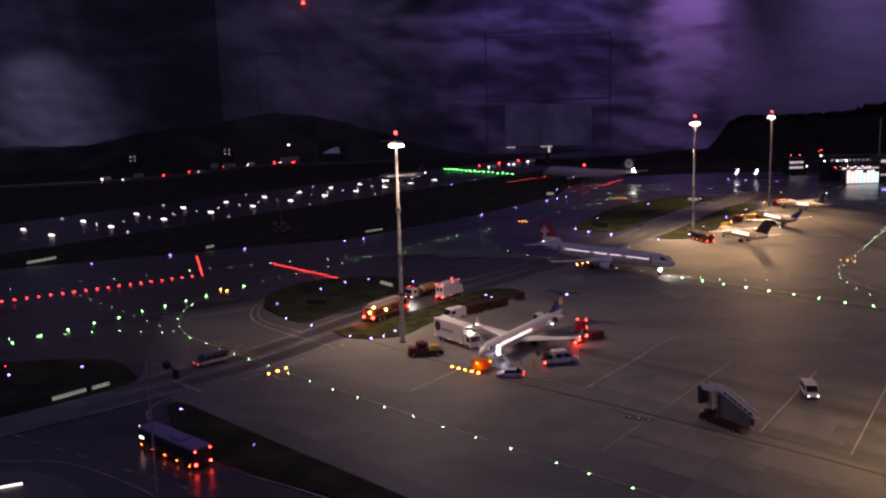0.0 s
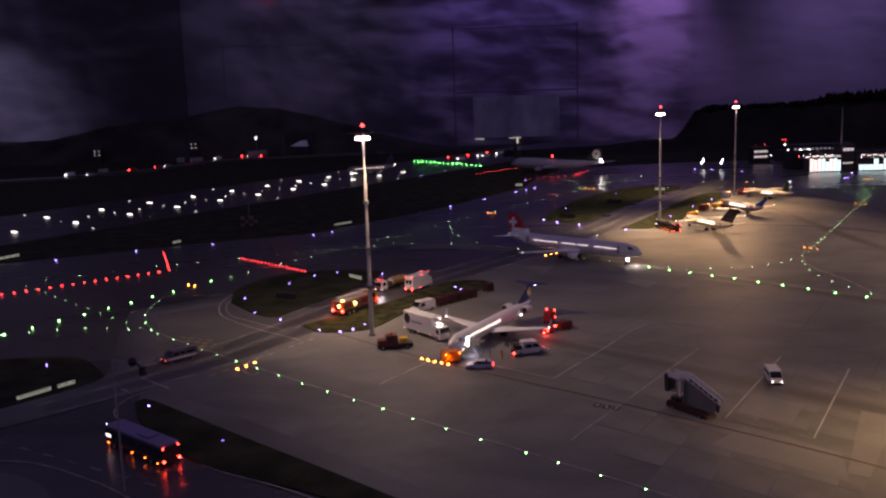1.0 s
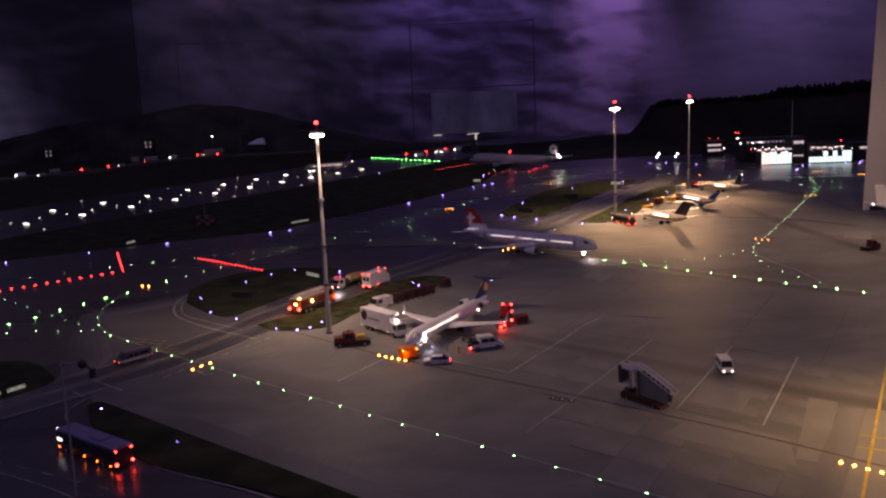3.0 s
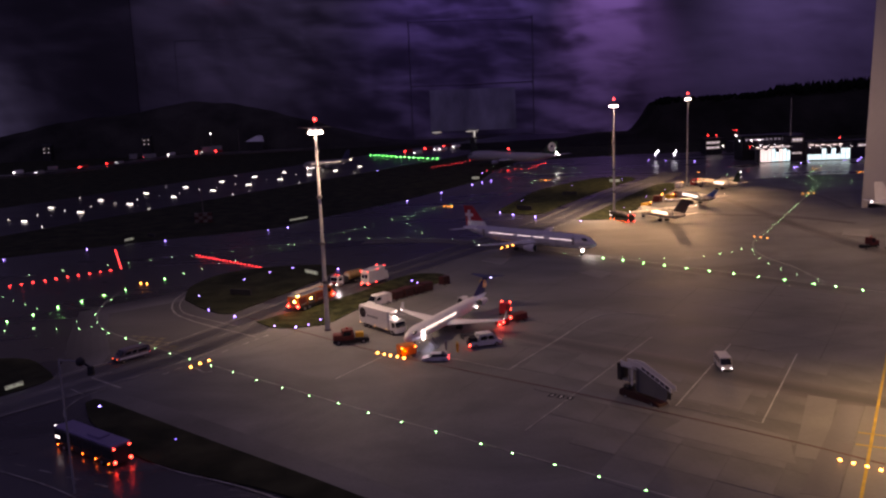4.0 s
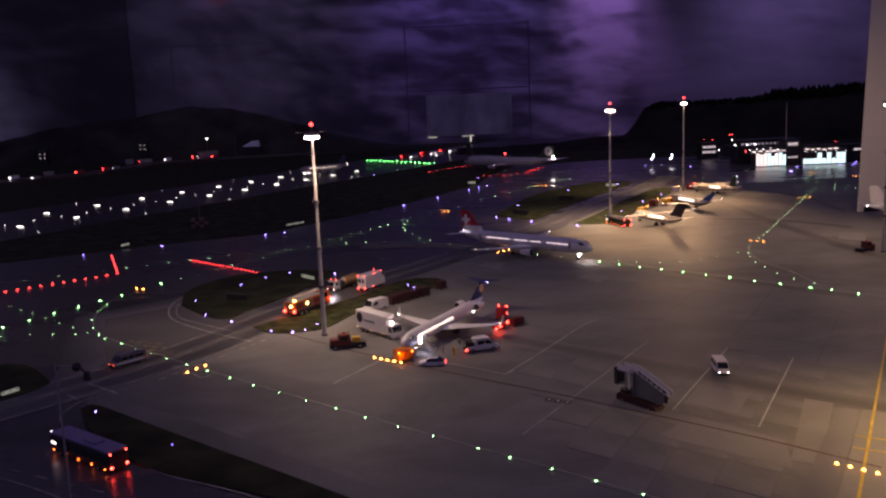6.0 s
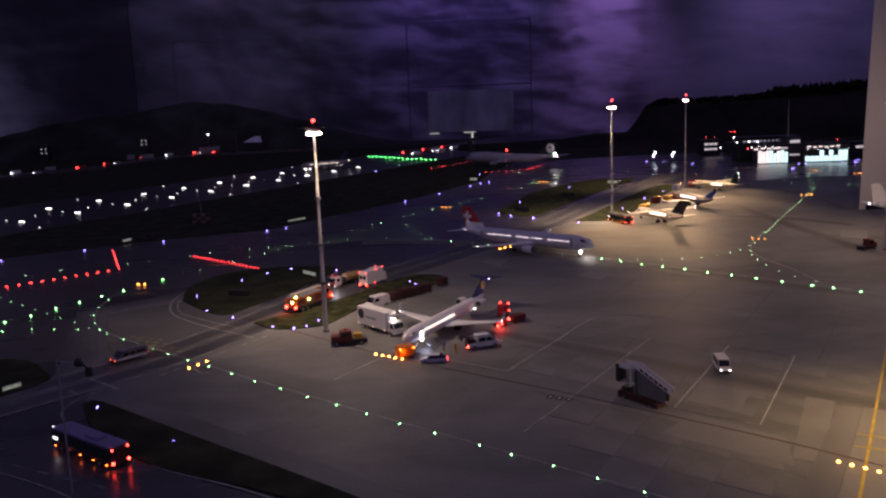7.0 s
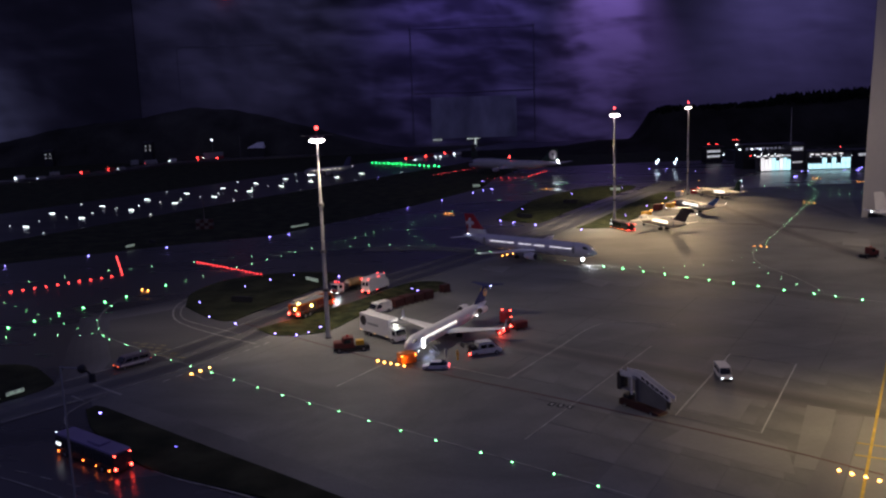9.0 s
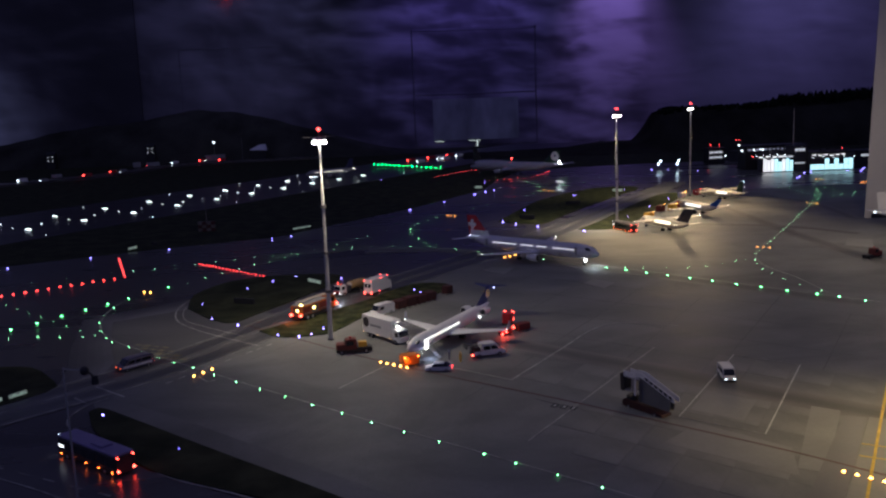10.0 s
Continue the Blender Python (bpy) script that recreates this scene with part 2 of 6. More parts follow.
# ---- building tools ----
class Shape:
    """A bmesh in prototype metres."""

    def __init__(self):
        self.bm = bmesh.new()

    def hull(self, rings, cap=True):
        vs = [[self.bm.verts.new(p) for p in r] for r in rings]
        n = len(rings[0])
        for r, s in zip(vs, vs[1:]):
            for i in range(n):
                self.bm.faces.new((r[i], r[(i + 1) % n], s[(i + 1) % n], s[i]))
        if cap:
            self.bm.faces.new(vs[0][::-1]), self.bm.faces.new(vs[-1])
        return self

    def box(self, x, y, z, sx, sy, sz, cut=0.0, taper=0.0):
        """Centre x, y; bottom z; chamfered by cut; the top drawn in by taper."""
        a, b = sx / 2, sy / 2
        c = min(cut, a * 0.8, b * 0.8, sz * 0.45)

        def ring(u, v, w, k):
            return [(x - u + k, y - v, w), (x + u - k, y - v, w), (x + u, y - v + k, w), (x + u, y + v - k, w),
                    (x + u - k, y + v, w), (x - u + k, y + v, w), (x - u, y + v - k, w), (x - u, y - v + k, w)]
        if c <= 0:
            q = [(x - a, y - b), (x + a, y - b), (x + a, y + b), (x - a, y + b)]
            f = [(x - a + taper, y - b + taper), (x + a - taper, y - b + taper), (x + a - taper, y + b - taper), (x - a + taper, y + b - taper)]
            return self.hull([[(*p, z) for p in q], [(*p, z + sz) for p in f]])
        t = taper
        return self.hull([ring(a - c * 0.6, b - c * 0.6, z, c), ring(a, b, z + c * 0.6, c), ring(a - t, b - t, z + sz - c * 0.6, c),
                          ring(a - t - c * 0.6, b - t - c * 0.6, z + sz, c)])

    def rod(self, p, q, r, r2=None, seg=8):
        p, q = Vector(p), Vector(q)
        d = (q - p).normalized()
        u = d.orthogonal().normalized()
        v = d.cross(u)
        r2 = r if r2 is None else r2
        an = [2 * math.pi * i / seg for i in range(seg)]
        return self.hull([[p + (u * math.cos(a) + v * math.sin(a)) * r for a in an], [q + (u * math.cos(a) + v * math.sin(a)) * r2 for a in an]])

    def dome(self, x, y, z, r, h, seg=10, steps=3):
        rings = []
        for k in range(steps + 1):
            f = k / steps * 0.47 * math.pi
            rings.append([(x + r * math.cos(f) * math.cos(2 * math.pi * i / seg), y + r * math.cos(f) * math.sin(2 * math.pi * i / seg), z + h * math.sin(f)) for i in range(seg)])
        return self.hull(rings)

    def ball(self, x, y, z, r, seg=10, steps=6):
        rings = []
        for k in range(steps + 1):
            f = (k / steps - 0.5) * 0.94 * math.pi
            rings.append([(x + r * math.cos(f) * math.cos(2 * math.pi * i / seg), y + r * math.cos(f) * math.sin(2 * math.pi * i / seg), z + r * math.sin(f)) for i in range(seg)])
        return self.hull(rings)

    def plate(self, pts, z0, z1):
        return self.hull([[(*p, z0) for p in pts], [(*p, z1) for p in pts]])

    def side(self, pts, y0, y1):
        """A profile of x, z drawn out across y."""
        return self.hull([[(p[0], y0, p[1]) for p in pts], [(p[0], y1, p[1]) for p in pts]])

    def ribbon(self, pts, w, z, th=0.03):
        pts = [Vector(p) for p in pts]
        lo, hi = [], []
        for i, p in enumerate(pts):
            d = (pts[min(i + 1, len(pts) - 1)] - pts[max(i - 1, 0)]).normalized()
            n = Vector((-d.y, d.x)) * w / 2
            lo.append(p - n), hi.append(p + n)
        return self.hull([[(*a, z - th), (*b, z - th), (*b, z), (*a, z)] for a, b in zip(lo, hi)])


def part(name, s, mat, parent=None, label="", smooth=False):
    """Links a shape as one mesh object, in model metres."""
    me = bpy.data.meshes.new(name)
    bmesh.ops.recalc_face_normals(s.bm, faces=s.bm.faces)
    s.bm.transform(Matrix.Scale(K, 4))
    s.bm.to_mesh(me)
    s.bm.free()
    me.materials.append(mat)
    if smooth:
        me.shade_smooth()
        me.set_sharp_from_angle(angle=radians(40))
    ob = new(name, me)
    if parent:
        ob.parent = parent
    if label:
        tagged(ob, label)
    return ob


def thing(name, x, y, turn, label, category, group="", z=0.0):
    ob = new(name)
    ob.matrix_basis = pose(x * K, y * K, z * K, 0, 0, turn)
    return tagged(ob, label, category, group)


def structure(name, s, mat, label, smooth=False):
    return tagged(part(name, s, mat, None, label, smooth), kind="structure")


def smooth_line(pts, step):
    """Points at even steps along a smooth curve through pts."""
    P = [Vector(p) for p in pts]
    P = [2 * P[0] - P[1]] + P + [2 * P[-1] - P[-2]]
    fine = []
    for i in range(1, len(P) - 2):
        for k in range(24):
            t = k / 24
            a, b, c, d = P[i - 1:i + 3]
            fine.append(0.5 * (2 * b + (c - a) * t + (2 * a - 5 * b + 4 * c - d) * t * t + (3 * b - a - 3 * c + d) * t ** 3))
    fine.append(P[-2])
    out, left = [fine[0]], step
    for p, q in zip(fine, fine[1:]):
        d = (q - p).length
        while d >= left:
            p = p.lerp(q, left / d)
            d -= left
            out.append(p.copy())
            left = step
        left -= d
    return out


# ---- ground ----
structure("ground", Shape().plate([(-900, -60), (900, -60), (900, 905), (-900, 905)], -4, 0), GRASS, "dark grass-flocked base of the model airfield")
pave = Shape().plate([(-420, 45), (150, 45), (420, 200), (420, 560), (160, 575), (86, 560), (62, 500), (48, 446), (8, 376), (-42, 308), (-75, 295), (-118, 273), (-420, 130)], 0, 0.08)
structure("taxiway", pave, ASPHALT, "dark asphalt taxiways of the model airport")
apron = Shape().plate([(-51, 141.5), (-40.9, 132.7), (-32, 125), (-22.7, 116), (-5, 98.6), (30, 62), (150, 55), (300, 180), (300, 380), (205, 400), (128, 388), (56, 300), (20, 250), (-5, 218), (-24, 190), (-38, 170), (-47, 156)], 0.08, 0.14)
structure("apron", apron, CONCRETE, "grey-brown concrete apron with stains and joints")
MID = material("mid_grey_asphalt", (0.150, 0.145, 0.140), 0.62, var=0.2, coarse=6, fine=260, bump=0.1, stretch=(57, 0.3), stains=0.2, spec=0.16)
# mid grey puts the dimmer light here into the paving's colour
structure("taxiway_crossing", Shape().plate([(-62, 190), (-57, 172), (-52, 158), (-51, 141.5), (-47, 156), (-38, 170), (-24, 190), (-30, 192), (-46, 200)], 0.08, 0.13), MID, "paving where the road crosses the taxiway, dimmer light painted in")
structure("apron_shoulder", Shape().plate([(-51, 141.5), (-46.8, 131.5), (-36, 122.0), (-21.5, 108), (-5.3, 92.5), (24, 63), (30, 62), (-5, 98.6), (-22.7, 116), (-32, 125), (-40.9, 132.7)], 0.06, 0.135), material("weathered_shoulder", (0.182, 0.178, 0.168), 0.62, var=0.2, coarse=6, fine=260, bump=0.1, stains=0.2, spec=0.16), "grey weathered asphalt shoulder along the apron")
# nested plates blend asphalt into apron and paint in the light's falloff
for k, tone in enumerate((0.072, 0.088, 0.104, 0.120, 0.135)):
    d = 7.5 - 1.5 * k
    structure("graded_taxiway_edge", Shape().plate([(-46 - d * 0.5, 203 + d), (-62 - d, 190 + d * 0.5), (-57 - d, 172), (-52 - d, 158 - d * 0.4), (-51 - d * 0.6, 141.5 - d * 0.8), (-47, 156), (-38, 170), (-30, 192)], 0.07, 0.105 + 0.004 * k), material("graded_asphalt_edge", (tone, tone * 0.96, tone * 0.99), 0.5, var=0.22, coarse=7, fine=260, bump=0.1, stains=0.25), "nested asphalt plates, toned paler towards the light of the apron")
RD = Vector((0.529, 0.849))          # direction of the runway
RN = Vector((0.849, -0.529))


def rw(s, n):
    return RD * s + RN * n


run = Shape().plate([rw(-300, -290), rw(1000, -290), rw(1000, -374), rw(-300, -374)], 0, 0.1)
structure("runway", run, RUNWAY, "asphalt runway with white lights")
road = Shape().ribbon(smooth_line([(-120, 78), (-63, 131), (-43, 152), (-31, 170), (-11, 203), (20, 244), (54, 290), (84, 342), (122, 400), (150, 445)], 4), 12.4, 0.19, 0.04)
structure("service_road", road, MID, "dark asphalt service road across the apron")
front = Shape().plate([(-60, 120), (-46, 121), (-34, 108), (-22, 99), (-12, 92), (10, 70), (-10, 45), (-160, 45), (-160, 60)], 0.08, 0.15)
structure("perimeter_road", front, ASPHALT, "dark asphalt perimeter road with white lines")


def island(pts, step, mat, label):
    ring = [tuple(p) for p in smooth_line(pts + pts[:1], step)][:-1]
    return structure("grass_island", Shape().plate(ring, 0.05, 0.34), mat, label)


island([(-47.5, 130.5), (-46.4, 132.2), (-43.2, 129.6), (-36, 122.7), (-28.1, 115.1), (-21.5, 108.8), (-15.2, 102.9), (-5.3, 93.3), (3, 84.8), (8, 75), (0, 82.5), (-9, 90.5), (-15.6, 95.9), (-26.9, 102.8), (-34.4, 109.2), (-43.5, 121.5)], 2, GRASS, "dark grass verge beside the apron edge")
island([(-78, 158), (-67.2, 157.3), (-60, 149), (-57.5, 143.7), (-62, 137), (-75, 124), (-95, 112), (-110, 150)], 3, GRASS, "dark grass island beside the service road")
island([(-47.9, 199.8), (-49.4, 214.1), (-44.3, 228.1), (-34.7, 234.1), (-21.1, 234.6), (-14.8, 231.4), (-14.3, 226), (-21, 209), (-30.5, 191), (-35, 183.5), (-40.9, 188.6)], 2, GRASS, "green grass island between taxiway and road")
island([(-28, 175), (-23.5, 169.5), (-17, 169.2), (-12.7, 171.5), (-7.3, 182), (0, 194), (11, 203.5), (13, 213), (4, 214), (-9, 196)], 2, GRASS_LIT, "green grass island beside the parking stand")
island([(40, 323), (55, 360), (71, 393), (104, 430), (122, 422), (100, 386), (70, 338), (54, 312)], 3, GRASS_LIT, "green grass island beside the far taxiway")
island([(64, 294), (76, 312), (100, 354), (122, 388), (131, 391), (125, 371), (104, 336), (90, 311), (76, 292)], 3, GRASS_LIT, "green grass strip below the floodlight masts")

structure("pavement", Shape().plate([(-80, 104), (-66, 105.4), (-61, 105.6), (-56.6, 105.6), (-52.2, 103.6), (-49, 101), (-46.6, 97.8), (-43, 90), (-60, 76), (-90, 80)], 0.1, 0.32), MID, "pale grey pavement corner beside the perimeter road")
LIGHT_CONCRETE = material("pale_concrete", (0.240, 0.234, 0.216), 0.6, var=0.17, coarse=8, fine=160, bump=0.06)
DARK_CONCRETE = material("dark_grey_concrete", (0.155, 0.145, 0.135), 0.4, var=0.15, coarse=8, fine=160, bump=0.06)


def patch(pts, mat, label, z=0.2):
    return structure("concrete_patch", Shape().plate(pts, 0.1, z), mat, label)


patch([(34, 105.7), (46.3, 93.4), (49.2, 101.6), (40.8, 111.6)], LIGHT_CONCRETE, "paler strip of renewed concrete along the red line", 0.2)
patch([(47.1, 95.7), (49.8, 94), (61.6, 113.1), (58.6, 115.6)], LIGHT_CONCRETE, "paler renewed concrete field", 0.203)
patch([(41.5, 117), (47, 111.5), (52, 119), (46.5, 124.5)], LIGHT_CONCRETE, "paler renewed concrete field", 0.2)
patch([(136.5, 251.1), (142.4, 247.6), (135.4, 234.3), (129.7, 239.4)], LIGHT_CONCRETE, "pale concrete field near the wall", 0.2)
patch([(46.1, 206.1), (49.4, 199), (53.7, 204.7), (49.5, 210.3)], LIGHT_CONCRETE, "pale concrete patch on the apron", 0.2)
patch([(24.1, 228.8), (28.8, 222.1), (32.2, 229.8), (26.6, 233)], LIGHT_CONCRETE, "pale concrete patch on the apron", 0.206)
patch([(61.2, 111.4), (63.8, 110), (46.6, 84.6), (43.4, 86.4)], DARK_CONCRETE, "dark strip of concrete", 0.209)
# pool of yellow light put into the concrete's colour
patch([(64.1, 110.2), (68.6, 107.2), (51.2, 80.8), (46.9, 84.8)], LIGHT_CONCRETE, "yellow-lit zone beside the yellow line, painted as paler concrete", 0.2)

# ---- painted lines ----


def line(name, pts, w, mat, label, z=0.215):
    return structure(name, Shape().ribbon(pts, w, z, 0.02), mat, label)


def lead(pts, w, mat, label):
    return line("taxi_line", smooth_line(pts, 3), w, mat, label)


L1 = [(-66, 213), (-66.3, 205.3), (-65.6, 195), (-62.4, 183.4), (-57, 173.8), (-44.8, 160.6), (-36.6, 152), (-22.8, 138), (-4.3, 119.8), (10.4, 105.8), (22.9, 93.9), (36, 81)]
L2B = [(-36, 264), (-27, 273.5), (-18, 277), (-7, 277.5), (6, 275), (18, 267.5), (28.4, 256.5), (39.5, 244.6), (56.7, 226), (73.4, 206.5), (88.5, 188), (100.5, 174.5), (116, 156)]
L4 = [(96, 184), (97, 200), (96, 214), (98, 226), (105.7, 242.4), (122.5, 266.4), (161.7, 326.5), (184, 361), (196, 392), (209, 414), (240, 462)]
for p in (L1, L2B, L4):
    lead(p, 0.26, PAINT_WORN, "thin worn yellow-grey taxi guide line")
line("stand_line", [(57.8, 141.8), (39.0, 114.5)], 0.18, PAINT_WHITE, "thin white stand border line on concrete")
line("stand_line", [(65.9, 134.2), (47.9, 106.5)], 0.19, PAINT_WHITE, "thin white stand border line on concrete", 0.217)
line("stand_line", [(57.8, 141.8), (65.9, 134.2)], 0.22, PAINT_FAINT, "faint white stand end line on concrete", 0.219)
line("stand_line", [(39.0, 114.5), (47.9, 106.5)], 0.22, PAINT_FAINT, "faint white stand end line on concrete", 0.219)
line("lead_in_line", [(16.8, 109.0), (46, 148.7)], 0.26, PAINT_WORN, "worn yellowish lead-in line on concrete")
line("lead_in_line", [(-9.7, 135.4), (2.5, 153)], 0.3, PAINT_WORN, "worn yellowish lead-in line under the regional jet")
line("lead_in_line", smooth_line([(18.2, 134.8), (30, 151.5), (38.2, 163.1), (45, 167), (56, 162)], 3), 0.35, PAINT_WORN, "worn curved stand line on concrete", 0.217)
line("stand_line", [(8.5, 143.5), (18.2, 134.8)], 0.3, PAINT_WORN, "faint stand border line near the regional jet", 0.217)
line("safety_line", smooth_line([(-31, 180), (-22.9, 171.2), (-4.5, 150.8), (8.8, 138), (23.9, 124.5), (38.2, 110.8), (48.6, 100.5), (58, 90)], 4), 0.36, PAINT_RED, "dull red safety line along the stands", 0.222)
line("lead_in_line", [(93.4, 152.5), (77.2, 127.6), (50.0, 85.8), (43, 75)], 0.36, PAINT_YELLOW, "broad bright yellow lead-in line", 0.225)
for k in range(2):
    line("stop_mark", [(56 + 2.2 * k, 98 + 3.5 * k), (61 + 2.2 * k, 94.8 + 3.5 * k)], 0.3, PAINT_YELLOW, "thin yellow stop mark beside the lead-in line", 0.23)
for off in (-5.9, 5.9):
    pts = smooth_line([(-63, 131), (-43, 152), (-31, 170), (-11, 203), (20, 244), (54, 290), (84, 342), (122, 400)], 4)
    edge = []
    for i, p in enumerate(pts):
        d = (pts[min(i + 1, len(pts) - 1)] - pts[max(i - 1, 0)]).normalized()
        edge.append(p + Vector((-d.y, d.x)) * off)
    line("road_edge_line", edge, 0.26, PAINT_FAINT, "thin worn edge line of the service road", 0.216)
LANE = material("tyre_worn_asphalt", (0.080, 0.078, 0.078), 0.4, var=0.22, coarse=6, fine=260, bump=0.1, stretch=(57, 0.2))
for off in (-3.0, 3.0):
    lane = []
    for i, p in enumerate(pts):
        d = (pts[min(i + 1, len(pts) - 1)] - pts[max(i - 1, 0)]).normalized()
        lane.append(p + Vector((-d.y, d.x)) * off)
    line("dark_band", lane, 3.4, LANE, "dark tyre-worn lane of the service road", 0.205)
dash = smooth_line([(-63, 131), (-43, 152), (-31, 170), (-11, 203), (20, 244), (54, 290), (84, 342), (122, 400)], 4.5)
for i in range(0, len(dash) - 1, 2):
    line("road_dash", [dash[i], dash[i].lerp(dash[i + 1], 0.7)], 0.24, PAINT_FAINT, "short worn lane dash on the service road", 0.218)
line("taxi_edge_line", smooth_line([(-44, 220), (-47.9, 214), (-50.1, 202.6), (-49.3, 193.8), (-46.8, 186.3), (-42.2, 179.7), (-36.4, 173.3), (-31.3, 168.4), (-26.3, 163.6)], 2), 0.4, PAINT_WORN, "thin worn line round the grass island", 0.223)
line("taxi_edge_line", smooth_line([(-42, 216), (-45.8, 209.7), (-48.4, 201.5), (-47.6, 193.6), (-45.4, 187.2), (-42, 183.0), (-35, 176), (-30, 171)], 2), 0.28, PAINT_WORN, "thin worn line round the grass island", 0.221)
for k in range(10):
    a = Vector((-39.0, 142.9)).lerp(Vector((-25.0, 163.4)), k / 9)
    line("stop_dash", [a, a + Vector((0.85, 1.25))], 0.34, PAINT_WORN, "short worn stop dash at the road crossing", 0.228)
GLYPH = material("worn_yellow_road_paint", (0.24, 0.21, 0.12), 0.6, var=0.5, coarse=60, fine=400, bump=0.05)
for j in range(4):
    for k in range(4):
        a = Vector((-51.4, 169.6)) + Vector((1.9, -3.1)) * j + Vector((1.95, -1.0)) * k
        line("painted_sign_bar", [a, a + Vector((1.35, -0.7))], 0.55 + 0.5 * ((j + k) % 2) + 0.3 * (k % 3 == 1), GLYPH, "worn yellowish painted bar on the taxiway", 0.226)
line("stop_mark", [(-34.2, 145.9), (-32.1, 142.8), (-30.8, 143.4)], 0.3, PAINT_WORN, "small worn corner mark beside the amber lights", 0.226)
line("stop_line", [(-50.6, 143.4), (-44.1, 137.1)], 0.45, PAINT_WORN, "worn stop line at the road crossing", 0.226)
line("road_edge_line", [(-52.2, 138.0), (-49.2, 134.8)], 0.3, PAINT_WORN, "short white line at the perimeter road", 0.22)
line("road_edge_line", smooth_line([(-46.5, 136.8), (-48.7, 134.2), (-49.8, 129.4), (-49.2, 126.1), (-48, 124)], 2), 0.26, PAINT_WORN, "thin white curved edge line of the perimeter road", 0.222)
line("road_edge_line", smooth_line([(-36.2, 112.4), (-32, 107), (-28.1, 103.4), (-20.4, 98.5), (-15, 94.4), (-2, 83)], 3), 0.26, PAINT_WORN, "thin white edge line of the perimeter road", 0.22)
line("road_edge_line", smooth_line([(-68, 109.4), (-61.6, 109.3), (-55.7, 109), (-50.1, 106.5), (-39.5, 98.9), (-30, 89)], 3), 0.26, PAINT_FAINT, "thin white edge line of the perimeter road", 0.22)
for k in range(8):
    a = Vector((-66, 119)) + Vector((4.2, -2.6)) * k
    line("road_dash", [a, a + Vector((1.8, -1.1))], 0.26, PAINT_FAINT, "short worn lane dash on the perimeter road", 0.22)

for k in range(3):
    a = Vector((22.4, 121.2)).lerp(Vector((24.8, 119.6)), k / 2)
    line("stand_number_bar", [a, a + Vector((0.8, 1.15))], 1.0, PAINT_BLACK, "small dark painted stand mark", 0.226)
    line("stand_number_bar", [a + Vector((0.2, 0.3)), a + Vector((0.6, 0.85))], 0.34, PAINT_WHITE, "small white figure in a stand mark", 0.232)

# ---- airfield lights ----


def light_kind(name, lens, r, h, label, base=0.1, cut=None):
    """One lamp, kept far below the ground's edge as the pattern for its copies."""
    s = Shape().rod((0, 0, 0), (0, 0, base + 0.05), r * 1.15, r * 1.0, 10)
    top = part(name, s, STEEL_DARK, None, label)
    part("lens", Shape().dome(0, 0, base + 0.05, r * 0.92, h, 10), lens, top, smooth=True)
    return top


class Lights:
    def __init__(self, name, lens, r, h, label, group, base=0.0):
        self.args, self.group, self.first = (name, lens, r, h, label, base), group, None

    def at(self, x, y, z=0.08, turn=0):
        f = K * (1 - (z + self.args[3] * 0.5 + self.args[5]) / 44.9)
        m = pose(x * f, y * f, z * K, 0, 0, turn)
        if self.first is None:
            self.first = tagged(light_kind(*self.args), category="airfield light", group=self.group)
            self.first.matrix_basis = m
            return self.first
        return copy_thing(self.first, m)


green = Lights("taxiway_light", G_GREEN, 0.13, 0.12, "small green taxiway centreline light set in the ground", "green centreline lights")
green_hi = Lights("taxiway_light", G_GREEN_HI, 0.21, 0.2, "bright green taxiway centreline light, switched on ahead of traffic", "bright green centreline lights")
green_dim = Lights("taxiway_light", G_GREEN_DIM, 0.10, 0.09, "small dim green taxiway centreline light", "green centreline lights")
green_faint = Lights("taxiway_light", glow("faint_green_lamp_lens", (0.30, 1.0, 0.45), 2.5), 0.12, 0.1, "faint green centreline light on a side taxiway", "green centreline lights")
green_far_dim = Lights("taxiway_light", G_GREEN_DIM, 0.11, 0.10, "small green centreline light far across the airfield", "far green centreline lights")
blue = Lights("taxiway_edge_light", G_BLUE, 0.2, 0.3, "blue taxiway edge light on a short stem", "blue edge lights", 0.08)
blue_dim = Lights("taxiway_edge_light", glow("dim_blue_lamp_lens", (0.20, 0.15, 1.0), 2.5), 0.18, 0.28, "dim blue taxiway edge light on a short stem", "blue edge lights", 0.08)
blue_far = Lights("taxiway_edge_light", G_BLUE, 0.27, 0.36, "blue edge light far across the airfield", "far blue edge lights", 0.08)
red = Lights("stop_bar_light", G_RED, 0.30, 0.24, "red stop bar light set in the taxiway", "red stop lights")
red_small = Lights("stop_bar_light", G_RED_SMALL, 0.25, 0.2, "small red stop bar light in a dense row", "red stop bar rows")
amber = Lights("guard_light", G_AMBER, 0.25, 0.24, "amber guard light set in the ground in a row of three", "amber guard lights")
amber_far = Lights("guard_light", glow("dim_amber_lamp_lens", (1.0, 0.33, 0.06), 7), 0.25, 0.22, "amber guard light far across the apron", "amber guard lights")
white = Lights("runway_light", G_WHITE, 0.26, 0.22, "small white runway light", "white runway lights", 0.3)
green_far = Lights("threshold_light", glow("threshold_lens", (0.05, 1.0, 0.24), 14), 0.46, 0.5, "green threshold light in a far row", "green threshold lights", 1.0)


def row_of(kind, a, b, n, z=0.12):
    for k in range(n):
        p = Vector(a).lerp(Vector(b), k / (n - 1))
        kind.at(p.x, p.y, z)


